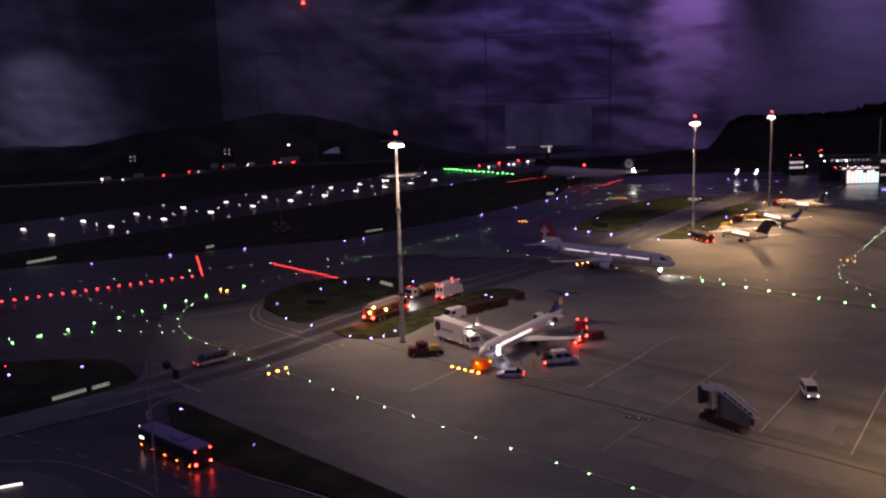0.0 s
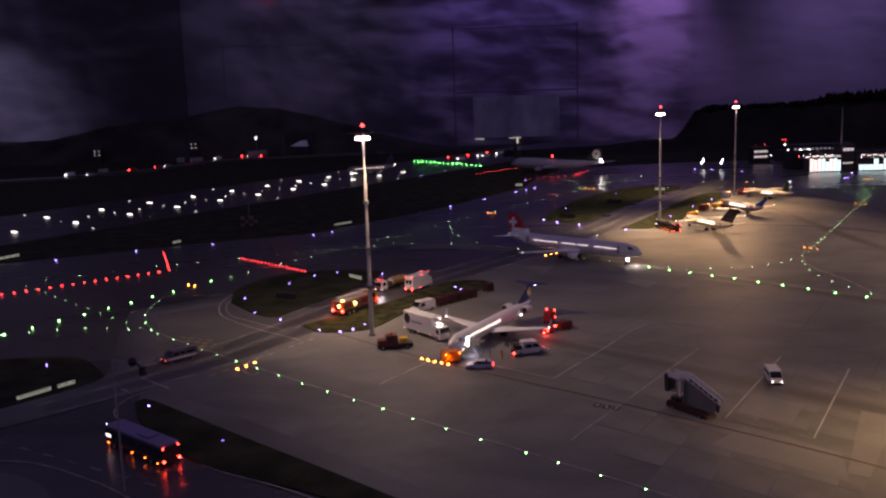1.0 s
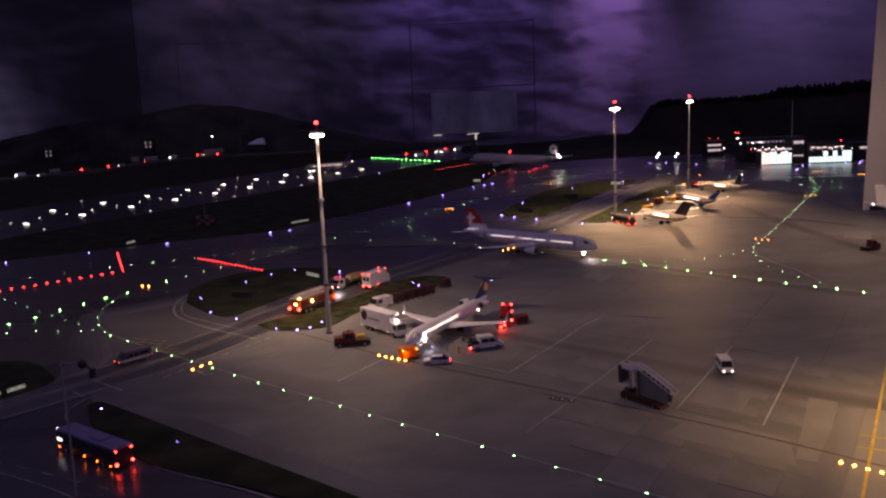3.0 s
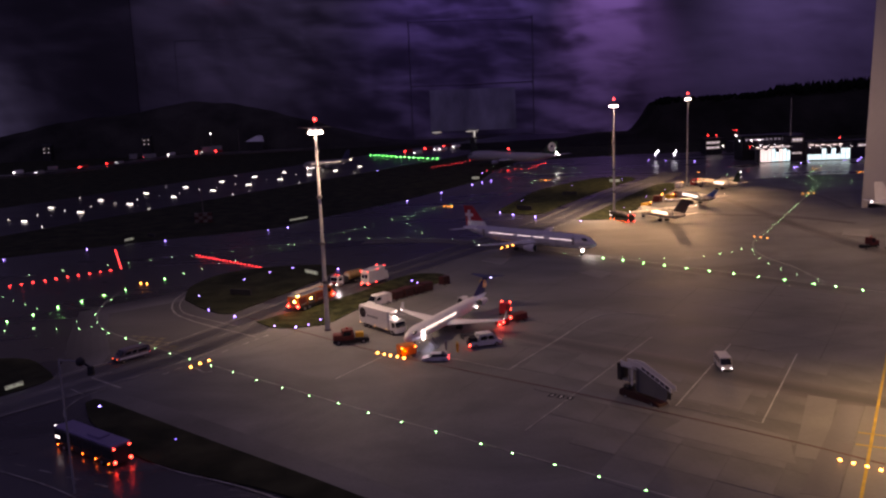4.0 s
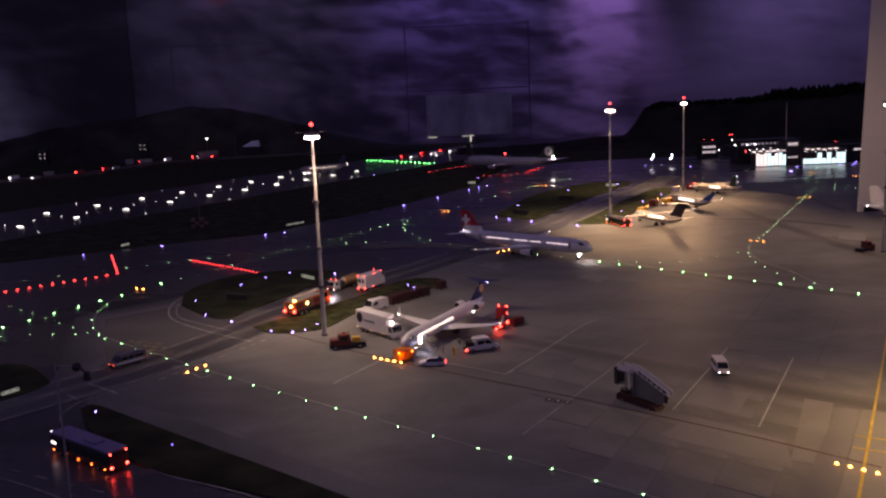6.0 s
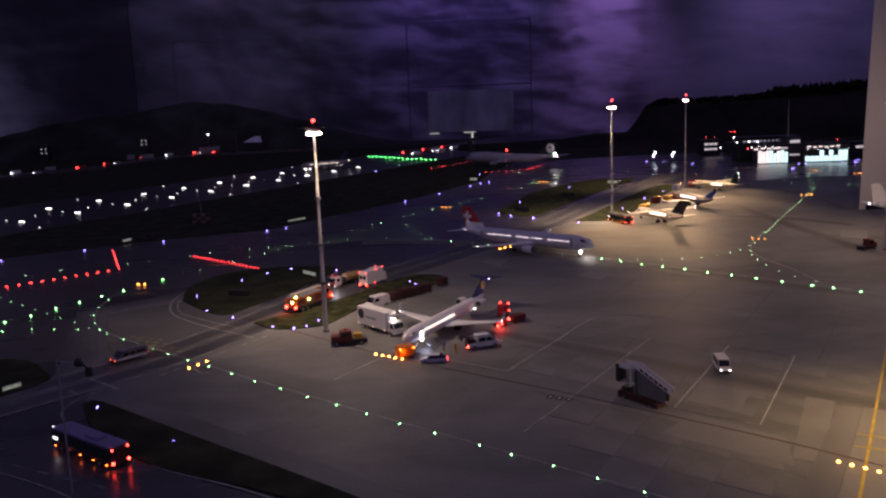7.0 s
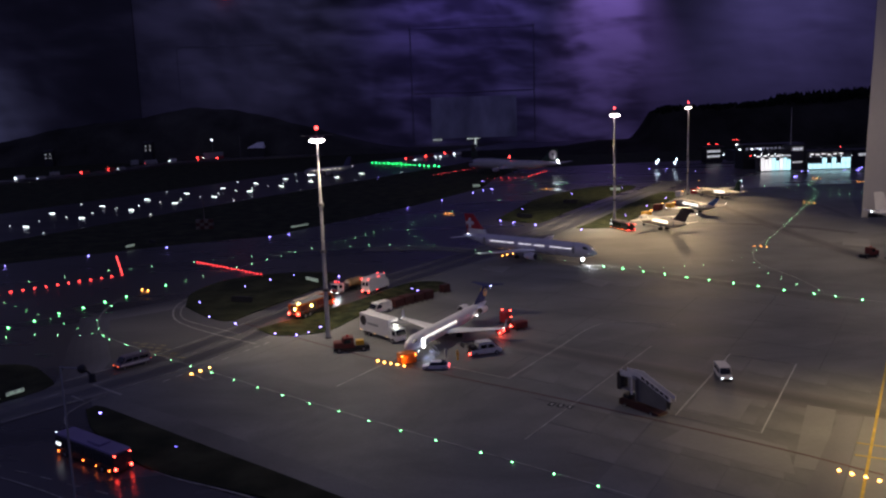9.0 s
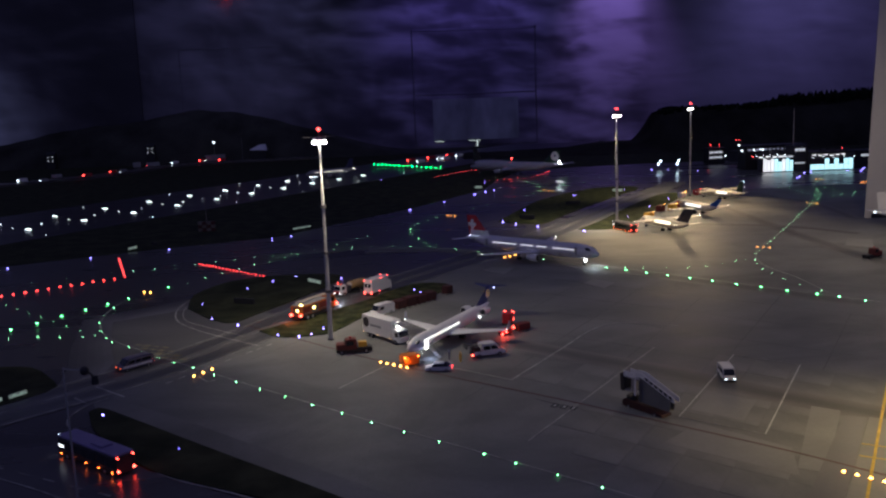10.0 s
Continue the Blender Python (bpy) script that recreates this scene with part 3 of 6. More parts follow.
# centreline along the near apron edge
row_of(green, (-40.9, 156.3), (-31.8, 147.2), 3, 0.2)
for x, y in ((-27.2, 142.4), (-22.6, 137.6), (-18.0, 133.1), (-13.4, 128.5), (-8.7, 124.2), (-4.2, 119.6), (0.4, 115.2), (5.0, 110.9), (10.5, 105.9), (14.1, 102.4), (18.6, 98.2), (23.0, 94.1), (27.3, 89.9)):
    green.at(x, y, 0.2)
for x, y in ((-66.3, 205.3), (-66.2, 197.9), (-65.0, 190.4), (-62.4, 183.1), (-59.4, 176.9), (-57.1, 173.4), (-52.4, 168.7), (-48.5, 164.2), (-44.6, 160.1)):
    green.at(x, y, 0.1)
# bright row on the dark taxiway
for x, y in ((-97, 166.5), (-93.4, 172.3), (-90, 177.5), (-86.5, 182.7), (-83.1, 188.3), (-79.5, 193.3), (-76.3, 199.3), (-72.7, 204.6), (-69.4, 210.2), (-65.8, 215.4), (-59.1, 227.2)):
    green_hi.at(x, y, 0.1)
row_of(green_faint, (-108.8, 229.4), (-62.4, 179.3), 11, 0.1)
row_of(green_dim, (-95.8, 175.6), (-80, 179.8), 4, 0.1)
row_of(green_dim, (-74.5, 180.7), (-59.4, 176.9), 4, 0.1)
# upper row and the row that joins it
row_of(green_dim, (-123, 229), (-92, 246.8), 5, 0.1)
row_of(green_dim, (-81.2, 252), (-31.8, 273), 10, 0.1)
row_of(green_dim, (-55.3, 232.7), (-29.8, 270.3), 8, 0.1)
row_of(green_dim, (-25, 277), (1, 317.1), 9, 0.1)
for x, y in ((-19, 276.5), (-13, 277.9), (-6.8, 278), (-0.4, 277.1), (5.8, 275), (11.8, 271.8), (19.4, 265.5), (25.5, 259.5), (29.6, 255.8), (42.5, 241), (48, 235)):
    green_dim.at(x, y, 0.14)
for x, y in ((6, 326), (6.8, 315), (6.5, 306.3), (6.9, 299.3), (8.6, 290.9), (10.7, 282.8), (13.9, 275.7)):
    green_dim.at(x, y, 0.14)
for x, y in ((8.5, 323.5), (10, 331), (14, 337.7), (17.9, 343.2), (25.8, 354.8), (30.7, 360.5), (34.9, 368.9), (42.1, 378.7), (50.2, 391.1), (58.4, 402.2), (64.8, 412.3)):
    green_far_dim.at(x, y, 0.1)
for x, y in ((70, 420.8), (73.8, 433.4), (76.8, 447.5), (78.2, 460), (78.4, 474), (76.8, 482.2), (75.6, 490.6), (73.4, 499.7), (64.5, 526), (74, 529), (80.7, 520.4)):
    green_far_dim.at(x, y, 0.1)
for x, y in ((74.3, 424.3), (86.3, 442.4), (90.7, 449.8), (94.4, 454.5), (99, 458.8), (104.7, 466.3), (111, 470)):
    green_far_dim.at(x, y, 0.1)
row_of(green_far_dim, (91.7, 509.4), (133, 468.2), 9, 0.1)
row_of(green_far_dim, (148.4, 451.8), (167.7, 420.2), 4, 0.1)
# bright row across the apron
for k in range(9):
    green_hi.at(56.5 + 4.05 * k, 225.1 - 4.6 * k, 0.2)
for x, y in ((93.4, 183.3), (96.6, 180), (100, 175.2), (104.2, 170.4)):
    green_hi.at(x, y, 0.2)
for x, y in ((61.2, 223.7), (65.3, 221.7), (71.3, 220.3), (76.7, 220.3), (82.1, 220.7), (87.2, 222.5), (91.7, 225), (95.4, 227.9)):
    green_dim.at(x, y, 0.2)
for x, y in ((95.9, 186.4), (94.2, 193), (93.6, 200), (93.5, 206.9), (94.4, 214.1), (95.8, 220.6), (97.6, 226), (100.6, 233.4), (104.2, 238.4)):
    green_dim.at(x, y, 0.14)
row_of(green_far_dim, (110.3, 247.6), (158.6, 322.2), 15, 0.16)
row_of(green_far_dim, (163.4, 329.4), (186.9, 365.8), 7, 0.16)
row_of(green_far_dim, (190.4, 376.1), (198.4, 398.8), 5, 0.16)
row_of(green_far_dim, (203.6, 407.2), (229.1, 446.9), 7, 0.16)
row_of(green_far_dim, (179.3, 404.2), (185.9, 394.6), 3, 0.1)
row_of(green_far_dim, (182.5, 380.2), (180.6, 359.7), 4, 0.1)
for x, y in ((196.6, 404.8), (200.6, 390.4), (199.9, 381.2), (200.3, 373.5), (203.3, 368.5), (201.4, 358.3), (197.1, 359.5), (191.7, 358.3), (186.7, 355.9)):
    green_far_dim.at(x, y, 0.1)
# blue taxiway edges
for x, y in ((-96.9, 282.1), (-74.7, 292.5), (-45.5, 204), (-40.3, 189), (-33.5, 181.9), (-37.5, 220.5), (-32.1, 228.4), (-26.4, 233), (-42.3, 306.2), (-36.1, 310.7), (-23.9, 171.8), (-19.5, 170), (-117.8, 269.8),
             (-17.1, 171.2), (-15, 175.2), (-14.1, 228.6), (4.8, 208.7), (5.2, 201.8), (6.1, 205.7), (-45, 129.3), (-71, 153.6), (-82.4, 149.5), (-6.2, 186.2)):
    blue.at(x, y, 0.1)
for x, y in ((41.8, 323.4), (45.6, 315.9), (52.3, 307.2), (54.8, 354.2), (65.4, 291.6), (85.8, 401.9), (52.9, 442.3), (47.8, 435.9), (41.6, 426.6), (53.3, 488.3), (-5.8, 539.3), (8.2, 374.9), (24.5, 398.4),
             (114.9, 420.9), (88.8, 321.2), (120.2, 370), (105.3, 348.1)):
    blue_far.at(x, y, 0.1)
for x, y in ((160.1, 524.7), (168.5, 519), (179.5, 498.9), (211.6, 440.8), (213.4, 442.2), (227, 464.8), (233.1, 469.5), (256.6, 460.7), (262.5, 470), (269.2, 479.7), (282, 499.3), (252.4, 466.7)):
    blue_far.at(x, y, 0.1)
blue_dim.at(-30.1, 113.9, 0.1)
# red stop bars
row_of(red, (-117.5, 214.1), (-77.9, 243.6), 18, 0.1)
row_of(red_small, (-75.5, 245.4), (-86.9, 278.2), 17, 0.1)
row_of(red_small, (-58.0, 261), (-34.4, 235), 20, 0.1)
row_of(red_small, (29, 543.2), (57.9, 583), 12, 0.1)
row_of(red_small, (57.8, 501), (82.3, 503.7), 7, 0.1)
row_of(red_small, (85.1, 510.4), (99.2, 540.8), 9, 0.1)
red.at(-85.7, 154.6, 0.1)
# amber guard rows
row_of(amber, (-35.2, 147.1), (-32.8, 150.5), 3, 0.15)
row_of(amber, (-64.1, 222.9), (-62.2, 221.7), 2, 0.15)
row_of(amber, (32.3, 248), (35.9, 251.3), 3, 0.15)
row_of(amber, (52.1, 94.4), (55.2, 91.1), 4, 0.15)
for a, b in (((22.6, 350), (25.4, 347.2)), ((106.5, 245.6), (109.1, 242.8)), ((166, 337.1), (169.4, 335.5)), ((216.3, 430.5), (219.3, 428.7)), ((77.5, 434.2), (80.7, 429.5)), ((226.3, 406.1), (228.6, 404.7))):
    row_of(amber_far, a, b, 3, 0.15)
amber_far.at(159.8, 438, 0.15)
# runway lights
for k in range(17):
    p = rw(231.5 + 13.9 * k, -330.6)
    white.at(p.x, p.y, 0.1)
for k in range(-1, 6):
    for along, n in ((221.1 + 54.4 * k, -296), (239.5 + 58.2 * k, -367.5)):
        p = rw(along, n)
        white.at(p.x, p.y, 0.1)
barrette = part("runway_barrette", Shape().box(0, 0, 0, 0.7, 3.7, 0.25, 0.08), STEEL_DARK, None, "short bar of white touchdown lights on the runway")
part("lens", Shape().box(0, -1.3, 0.25, 0.5, 0.62, 0.3, 0.1).box(0, -0.43, 0.25, 0.5, 0.62, 0.3, 0.1).box(0, 0.43, 0.25, 0.5, 0.62, 0.3, 0.1).box(0, 1.3, 0.25, 0.5, 0.62, 0.3, 0.1), G_WHITE, barrette)
tagged(barrette, category="airfield light", group="white runway barrettes")
first = True
for k in range(-1, 10):
    for along, n in ((228.1 + 27.4 * k, -316), (235.2 + 28.3 * k, -345.3)):
        p = rw(along, n)
        m = pose(p.x * K, p.y * K, 0.1 * K, 0, 0, math.degrees(math.atan2(RD.y, RD.x)))
        if first:
            barrette.matrix_basis, first = m, False
        else:
            copy_thing(barrette, m)
for k in range(16):
    green_far.at(-11.9 + 3.2 * k, 685 - 4.75 * k, 0.05)

# ---- painted sky, walls and hills ----


def sky_material():
    """Billowing storm clouds in soft layers, thinning to a plain dull sky at one end."""
    m = bpy.data.materials.new("painted_night_clouds")
    m.use_nodes = True
    t, n = m.node_tree.links, m.node_tree.nodes
    p = n["Principled BSDF"]
    co = n.new("ShaderNodeTexCoord")

    def mapped(scale, turn=0.0):
        mp = n.new("ShaderNodeMapping")
        mp.inputs["Scale"].default_value = scale
        mp.inputs["Rotation"].default_value = (0, radians(turn), 0)
        t.new(co.outputs["Object"], mp.inputs[0])
        return mp.outputs[0]

    def cloud(vec, scale, detail, rough, warp):
        a = n.new("ShaderNodeTexNoise")
        a.inputs["Scale"].default_value, a.inputs["Detail"].default_value = scale, detail
        a.inputs["Roughness"].default_value, a.inputs["Distortion"].default_value = rough, warp
        t.new(vec, a.inputs["Vector"])
        return a.outputs[0]

    def calc(op, u, v, w=None):
        q = n.new("ShaderNodeMath")
        q.operation = op
        for i, k in enumerate((u, v, w)):
            if k is None:
                continue
            if isinstance(k, float):
                q.inputs[i].default_value = k
            else:
                t.new(k, q.inputs[i])
        return q.outputs[0]

    def billows(scale, turn, shift, size, detail, warp_by):
        """Warped noise, looked up at a place and a little above it, for painted light and shade on the billows."""
        mp = n.new("ShaderNodeMapping")
        mp.inputs["Scale"].default_value, mp.inputs["Rotation"].default_value, mp.inputs["Location"].default_value = scale, (0, radians(turn), 0), shift
        t.new(co.outputs["Object"], mp.inputs[0])
        warp = n.new("ShaderNodeTexNoise")
        warp.inputs["Scale"].default_value, warp.inputs["Detail"].default_value = size * 0.7, 3
        t.new(mp.outputs[0], warp.inputs["Vector"])
        add = n.new("ShaderNodeVectorMath")
        add.operation = "MULTIPLY_ADD"
        t.new(warp.outputs["Color"], add.inputs[0])
        add.inputs[1].default_value = (warp_by, 0.2, warp_by)
        t.new(mp.outputs[0], add.inputs[2])
        return cloud(add.outputs[0], size, detail, 0.5, 0.25)

    flow, up = (0.75, 0.2, 1.15), 0.10
    big, big_up = [billows(flow, -24, (0.3, 0, d), 1.1, 1.9, 0.8) for d in (0, up)]
    mid, mid_up = [billows((0.8, 0.2, 1.6), -38, (2.3, 0, d), 2.3, 2.0, 0.6) for d in (0, 0.06)]
    strata = cloud(mapped((0.35, 0.2, 1.7), -9), 1.4, 3, 0.45, 0.6)
    v = calc("MULTIPLY_ADD", calc("SUBTRACT", big, big_up), 1.5, -0.10)
    v = calc("MULTIPLY_ADD", calc("SUBTRACT", mid, mid_up), 0.4, v)
    v = calc("MULTIPLY_ADD", calc("SUBTRACT", big, 0.5), 0.9, v)
    v = calc("MULTIPLY_ADD", calc("SUBTRACT", strata, 0.5), 0.45, v)
    sep = n.new("ShaderNodeSeparateXYZ")
    wisps = cloud(mapped((0.55, 0.2, 2.3), -34), 1.9, 2.2, 0.45, 0.9)
    t.new(co.outputs["Object"], sep.inputs[0])

    def ramp(value, lo, hi, a, b):
        q = n.new("ShaderNodeMapRange")
        q.interpolation_type = "SMOOTHSTEP"
        for key, val in (("From Min", lo), ("From Max", hi), ("To Min", a), ("To Max", b)):
            q.inputs[key].default_value = val
        t.new(value, q.inputs[0])
        return q.outputs[0]

    v = calc("MULTIPLY_ADD", calc("MULTIPLY", calc("SUBTRACT", wisps, 0.5), ramp(sep.outputs[0], -1.6, 0.4, 0.15, 1.0)), 0.7, v)
    # the pale tower of cloud, ragged towards one side, and the plain sky beyond it
    ragged = calc("MULTIPLY_ADD", calc("SUBTRACT", mid, 0.5), 0.9, sep.outputs[0])
    tower = calc("MULTIPLY", ramp(ragged, 2.15, 2.45, 0.0, 1.0), ramp(sep.outputs[0], 2.85, 3.15, 1.0, 0.0))
    # brighter upwards: part of the wash lamp's glow put into the paint
    tower = calc("MULTIPLY", tower, ramp(sep.outputs[2], 0.25, 1.3, 0.35, 1.0))
    plain = ramp(sep.outputs[0], 2.9, 3.25, 1.0, 0.2)
    calm = ramp(sep.outputs[0], -2.2, 0.9, 0.6, 1.05)
    v = calc("MULTIPLY_ADD", v, calc("MULTIPLY", plain, calm), 0.5)
    v = calc("MULTIPLY_ADD", tower, 0.20, v)
    # bank: shade of the wall corner put into the paint, ending at the nearer board's edge
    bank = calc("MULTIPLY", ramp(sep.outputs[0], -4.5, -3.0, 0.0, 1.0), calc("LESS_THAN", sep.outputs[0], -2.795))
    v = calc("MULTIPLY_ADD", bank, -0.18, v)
    r = n.new("ShaderNodeValToRGB")
    e = r.color_ramp.elements
    r.color_ramp.interpolation = "B_SPLINE"
    e[0].position, e[0].color = 0.28, (0.060, 0.058, 0.068, 1)
    e[1].position, e[1].color = 0.74, (0.36, 0.34, 0.40, 1)
    r.color_ramp.elements.new(0.50).color = (0.19, 0.18, 0.215, 1)
    t.new(v, r.inputs[0]), t.new(r.outputs[0], p.inputs["Base Color"])
    p.inputs["Roughness"].default_value = 0.8
    p.inputs["Specular IOR Level"].default_value = 0.1
    return m


SKY = sky_material()
FAINT = material("faint_violet_paint", (0.125, 0.12, 0.145), 0.8, var=0.3, coarse=2, fine=20, bump=0)
EDGE = material("dull_violet_paint", (0.105, 0.10, 0.125), 0.8, var=0.3, coarse=2, fine=20, bump=0)
structure("backdrop", Shape().box(150, 906, -4, 1700, 12, 420), SKY, "wall painted with dark violet storm clouds")
structure("backdrop_board", Shape().box(-571.5, 901.4, 0, 656, 7, 414), SKY, "nearer board of the painted sky wall, corner shade painted towards its edge")
panel = structure("backdrop_panel", Shape().box(91, 899.75, 2, 124, 0.6, 116), SKY, "large upright access panel painted with clouds")
for x, z, sx, sz in ((28.5, 2, 0.5, 118), (153.5, 2, 0.5, 118), (91, 117, 126, 2.2), (91, 53.6, 124, 0.8)):
    part("panel_edge", Shape().box(x, 899.3, z, sx, 0.5, sz), EDGE, panel)
part("lower_leaf", Shape().box(91, 899.4, 7, 88, 0.3, 42), material("pale_greenish_paint", (0.195, 0.225, 0.20), 0.8, var=0.4, coarse=1.8, fine=5, bump=0, stretch=(0, 2.5)), panel, "paler greenish lower leaf of the panel")
# glowing strips stand in for lights mirrored at the panel's foot
for x, z, w, h in ((52.7, 5.9, 9, 0.6), (89, 5.9, 12.6, 0.6), (91.6, 0.2, 1.6, 5.7)):
    part("sill_reflection", Shape().box(x, 899.0, z, w, 0.8, h), glow("dim_reflection_glow", (0.85, 0.95, 0.85), 0.5), panel, "small glowing strip for a mirrored light at the foot")
small = structure("backdrop_panel", Shape().box(-154, 899.95, 30, 98, 0.3, 76), SKY, "smaller access panel in the painted sky wall")
for x, z, sx, sz in ((-203.5, 30, 0.5, 77), (-154, 106, 98, 1.4)):
    part("panel_edge", Shape().box(x, 899.7, z, sx, 0.3, sz), FAINT, small)
part("pilot_lamp", Shape().ball(-153.2, 897, 155.4, 1.6), G_RED, bpy.data.objects["backdrop"], "small red lamp")
structure("wall_side", Shape().hull([[(a + s, b, z) for a, b in ((163.6, 290), (256, 290), (258, 294), (165.8, 294))] for z, s in ((0, 0), (170, 4.9))]), WALL, "light grey painted wall beside the apron")
part("skirting", Shape().box(210, 289.6, 0, 88, 0.6, 1.6), DARK, bpy.data.objects["wall_side"], "dark skirting at the foot of the wall")


def hill(name, pts, y, depth, lift, label, mat):
    """A long ridge: heights along x, falling to both sides."""
    xs = [p[0] for p in pts]
    hs = [p[1] for p in pts]
    bm = bmesh.new()
    nx, ny = 120, 14
    grid = []
    for i in range(nx + 1):
        x = xs[0] + (xs[-1] - xs[0]) * i / nx
        h = float(np.interp(x, xs, hs))
        row = []
        for j in range(ny + 1):
            v = j / ny * 2 - 1
            k = noise.fractal(Vector((x * 0.03, v * 2, 3.1)), 1.0, 2.0, 4) * lift
            f = max(0, 1 - abs(v) ** 1.6)
            row.append(bm.verts.new((x, y + v * depth, -0.5 + (max(h, 0) + k) * f)))
        grid.append(row)
    for i in range(nx):
        for j in range(ny):
            bm.faces.new((grid[i][j], grid[i + 1][j], grid[i + 1][j + 1], grid[i][j + 1]))
    s = Shape()
    s.bm.free()
    s.bm = bm
    return structure(name, s, mat, label, True)


hill("hill", [(-520, 22), (-360, 21), (-297, 34), (-234, 39), (-205, 44), (-176, 48), (-150, 45), (-124, 41), (-67, 25), (-30, 13), (7, 4), (39, 0)], 845, 48, 2.0, "dark wooded hill of the model landscape", HILL)
hill("hill", [(60, 2), (147, 4), (209, 8), (218, 15), (226, 31), (238, 34), (291, 34), (349, 37), (420, 40), (600, 43)], 735, 60, 2.0, "dark steep wooded hill behind the terminal", material("black_green_flock", (0.030, 0.029, 0.024), 0.95, var=0.4, coarse=3, fine=60, bump=0.6, spec=0.05))
trees = Shape()
for k in range(420):
    x = 227 + 255 * random.random()
    h = float(np.interp(x, [226, 238, 291, 349, 420, 600], [30, 33, 33, 36, 39, 42]))
    y = 735 + random.uniform(-14, 10)
    r, t = random.uniform(1.2, 2.6), random.uniform(2.2, 6.0) * (0.5 + 0.8 * (x > 330))
    trees.rod((x, y, h - 3), (x, y, h + t * 0.3), r * 0.9, r, 5)
    trees.rod((x, y, h + t * 0.3), (x, y, h + t), r, 0.1, 5)
tagged(part("conifer_woods", trees, WOODS, None, "dark conifer woods along the hill ridge"), category="woods", kind="stuff")

# ---- floodlight masts ----


def mast(x, y, turn, label, heads=6):
    m = thing("floodlight_mast", x, y, turn, label, "light mast", "floodlight masts")
    part("foot", Shape().rod((0, 0, 0), (0, 0, 0.45), 0.75, 0.6, 12), STEEL_DARK, m)
    part("pole", Shape().rod((0, 0, 0.4), (0, 0, 17), 0.47, 0.38, 12).rod((0, 0, 17), (0, 0, 39.3), 0.35, 0.22, 12), POLE_PAINT, m, smooth=True)
    for z in (9.5, 17.0, 26):
        part("collar", Shape().rod((0, 0, z), (0, 0, z + 0.6), 0.58, 0.56, 12), STEEL_DARK, m)
    part("platform", Shape().rod((0, 0, 39.3), (0, 0, 39.5), 0.7, 0.7, 14).box(0, 0, 39.35, 6.0, 0.16, 0.14).box(0, 0, 39.35, 0.16, 3.6, 0.14), STEEL_DARK, m)
    part("lamp_ring", Shape().rod((0, 0, 38.8), (0, 0, 39.1), 0.8, 0.8, 14), STEEL_DARK, m)
    for i in range(heads):
        a = 2 * math.pi * i / heads
        f = part("floodlight", Shape().box(0.98 * math.cos(a), 0.98 * math.sin(a), 38.55, 0.62, 0.62, 0.6, 0.15), GREY_PAINT, m)
        part("floodlight_glass", Shape().box(1.0 * math.cos(a), 1.0 * math.sin(a), 38.2, 0.64, 0.64, 0.36, 0.1), G_FLOOD, f)
    part("beacon_stem", Shape().rod((0, 0, 39.5), (0, 0, 40.5), 0.12, 0.12, 8), STEEL_DARK, m)
    part("beacon", Shape().ball(0, 0, 40.8, 0.36), G_RED, m, "red obstruction beacon", True)
    return m


mast(-12.85, 165.8, 10, "tall tapered steel floodlight mast beside the grass island")
mast(76.6, 290.2, 40, "tall steel floodlight mast lighting the far stands, lamps on")
mast(133.1, 379.3, 70, "far tall steel floodlight mast, lamps on")
mast(130.4, 217.6, 20, "tall steel floodlight mast near the grey wall, lamps on")

# mast added out of view to carry the near corner's floodlight
mast(93.2, 83.2, 30, "unseen floodlight mast added beside the near apron corner, lamps on")

# ---- aircraft ----


def aerofoil(le, chord, thick, up):
    """A loop round a wing section: leading edge point, chord towards -x, thickness along up."""
    le, up = Vector(le), Vector(up)
    out = []
    for f, h in ((0, 0), (0.08, 0.5), (0.3, 0.75), (0.65, 0.45), (1, 0.04), (1, -0.04), (0.65, -0.25), (0.3, -0.4), (0.08, -0.3)):
        out.append(le + Vector((-chord * f, 0, 0)) + up * thick * h)
    return out


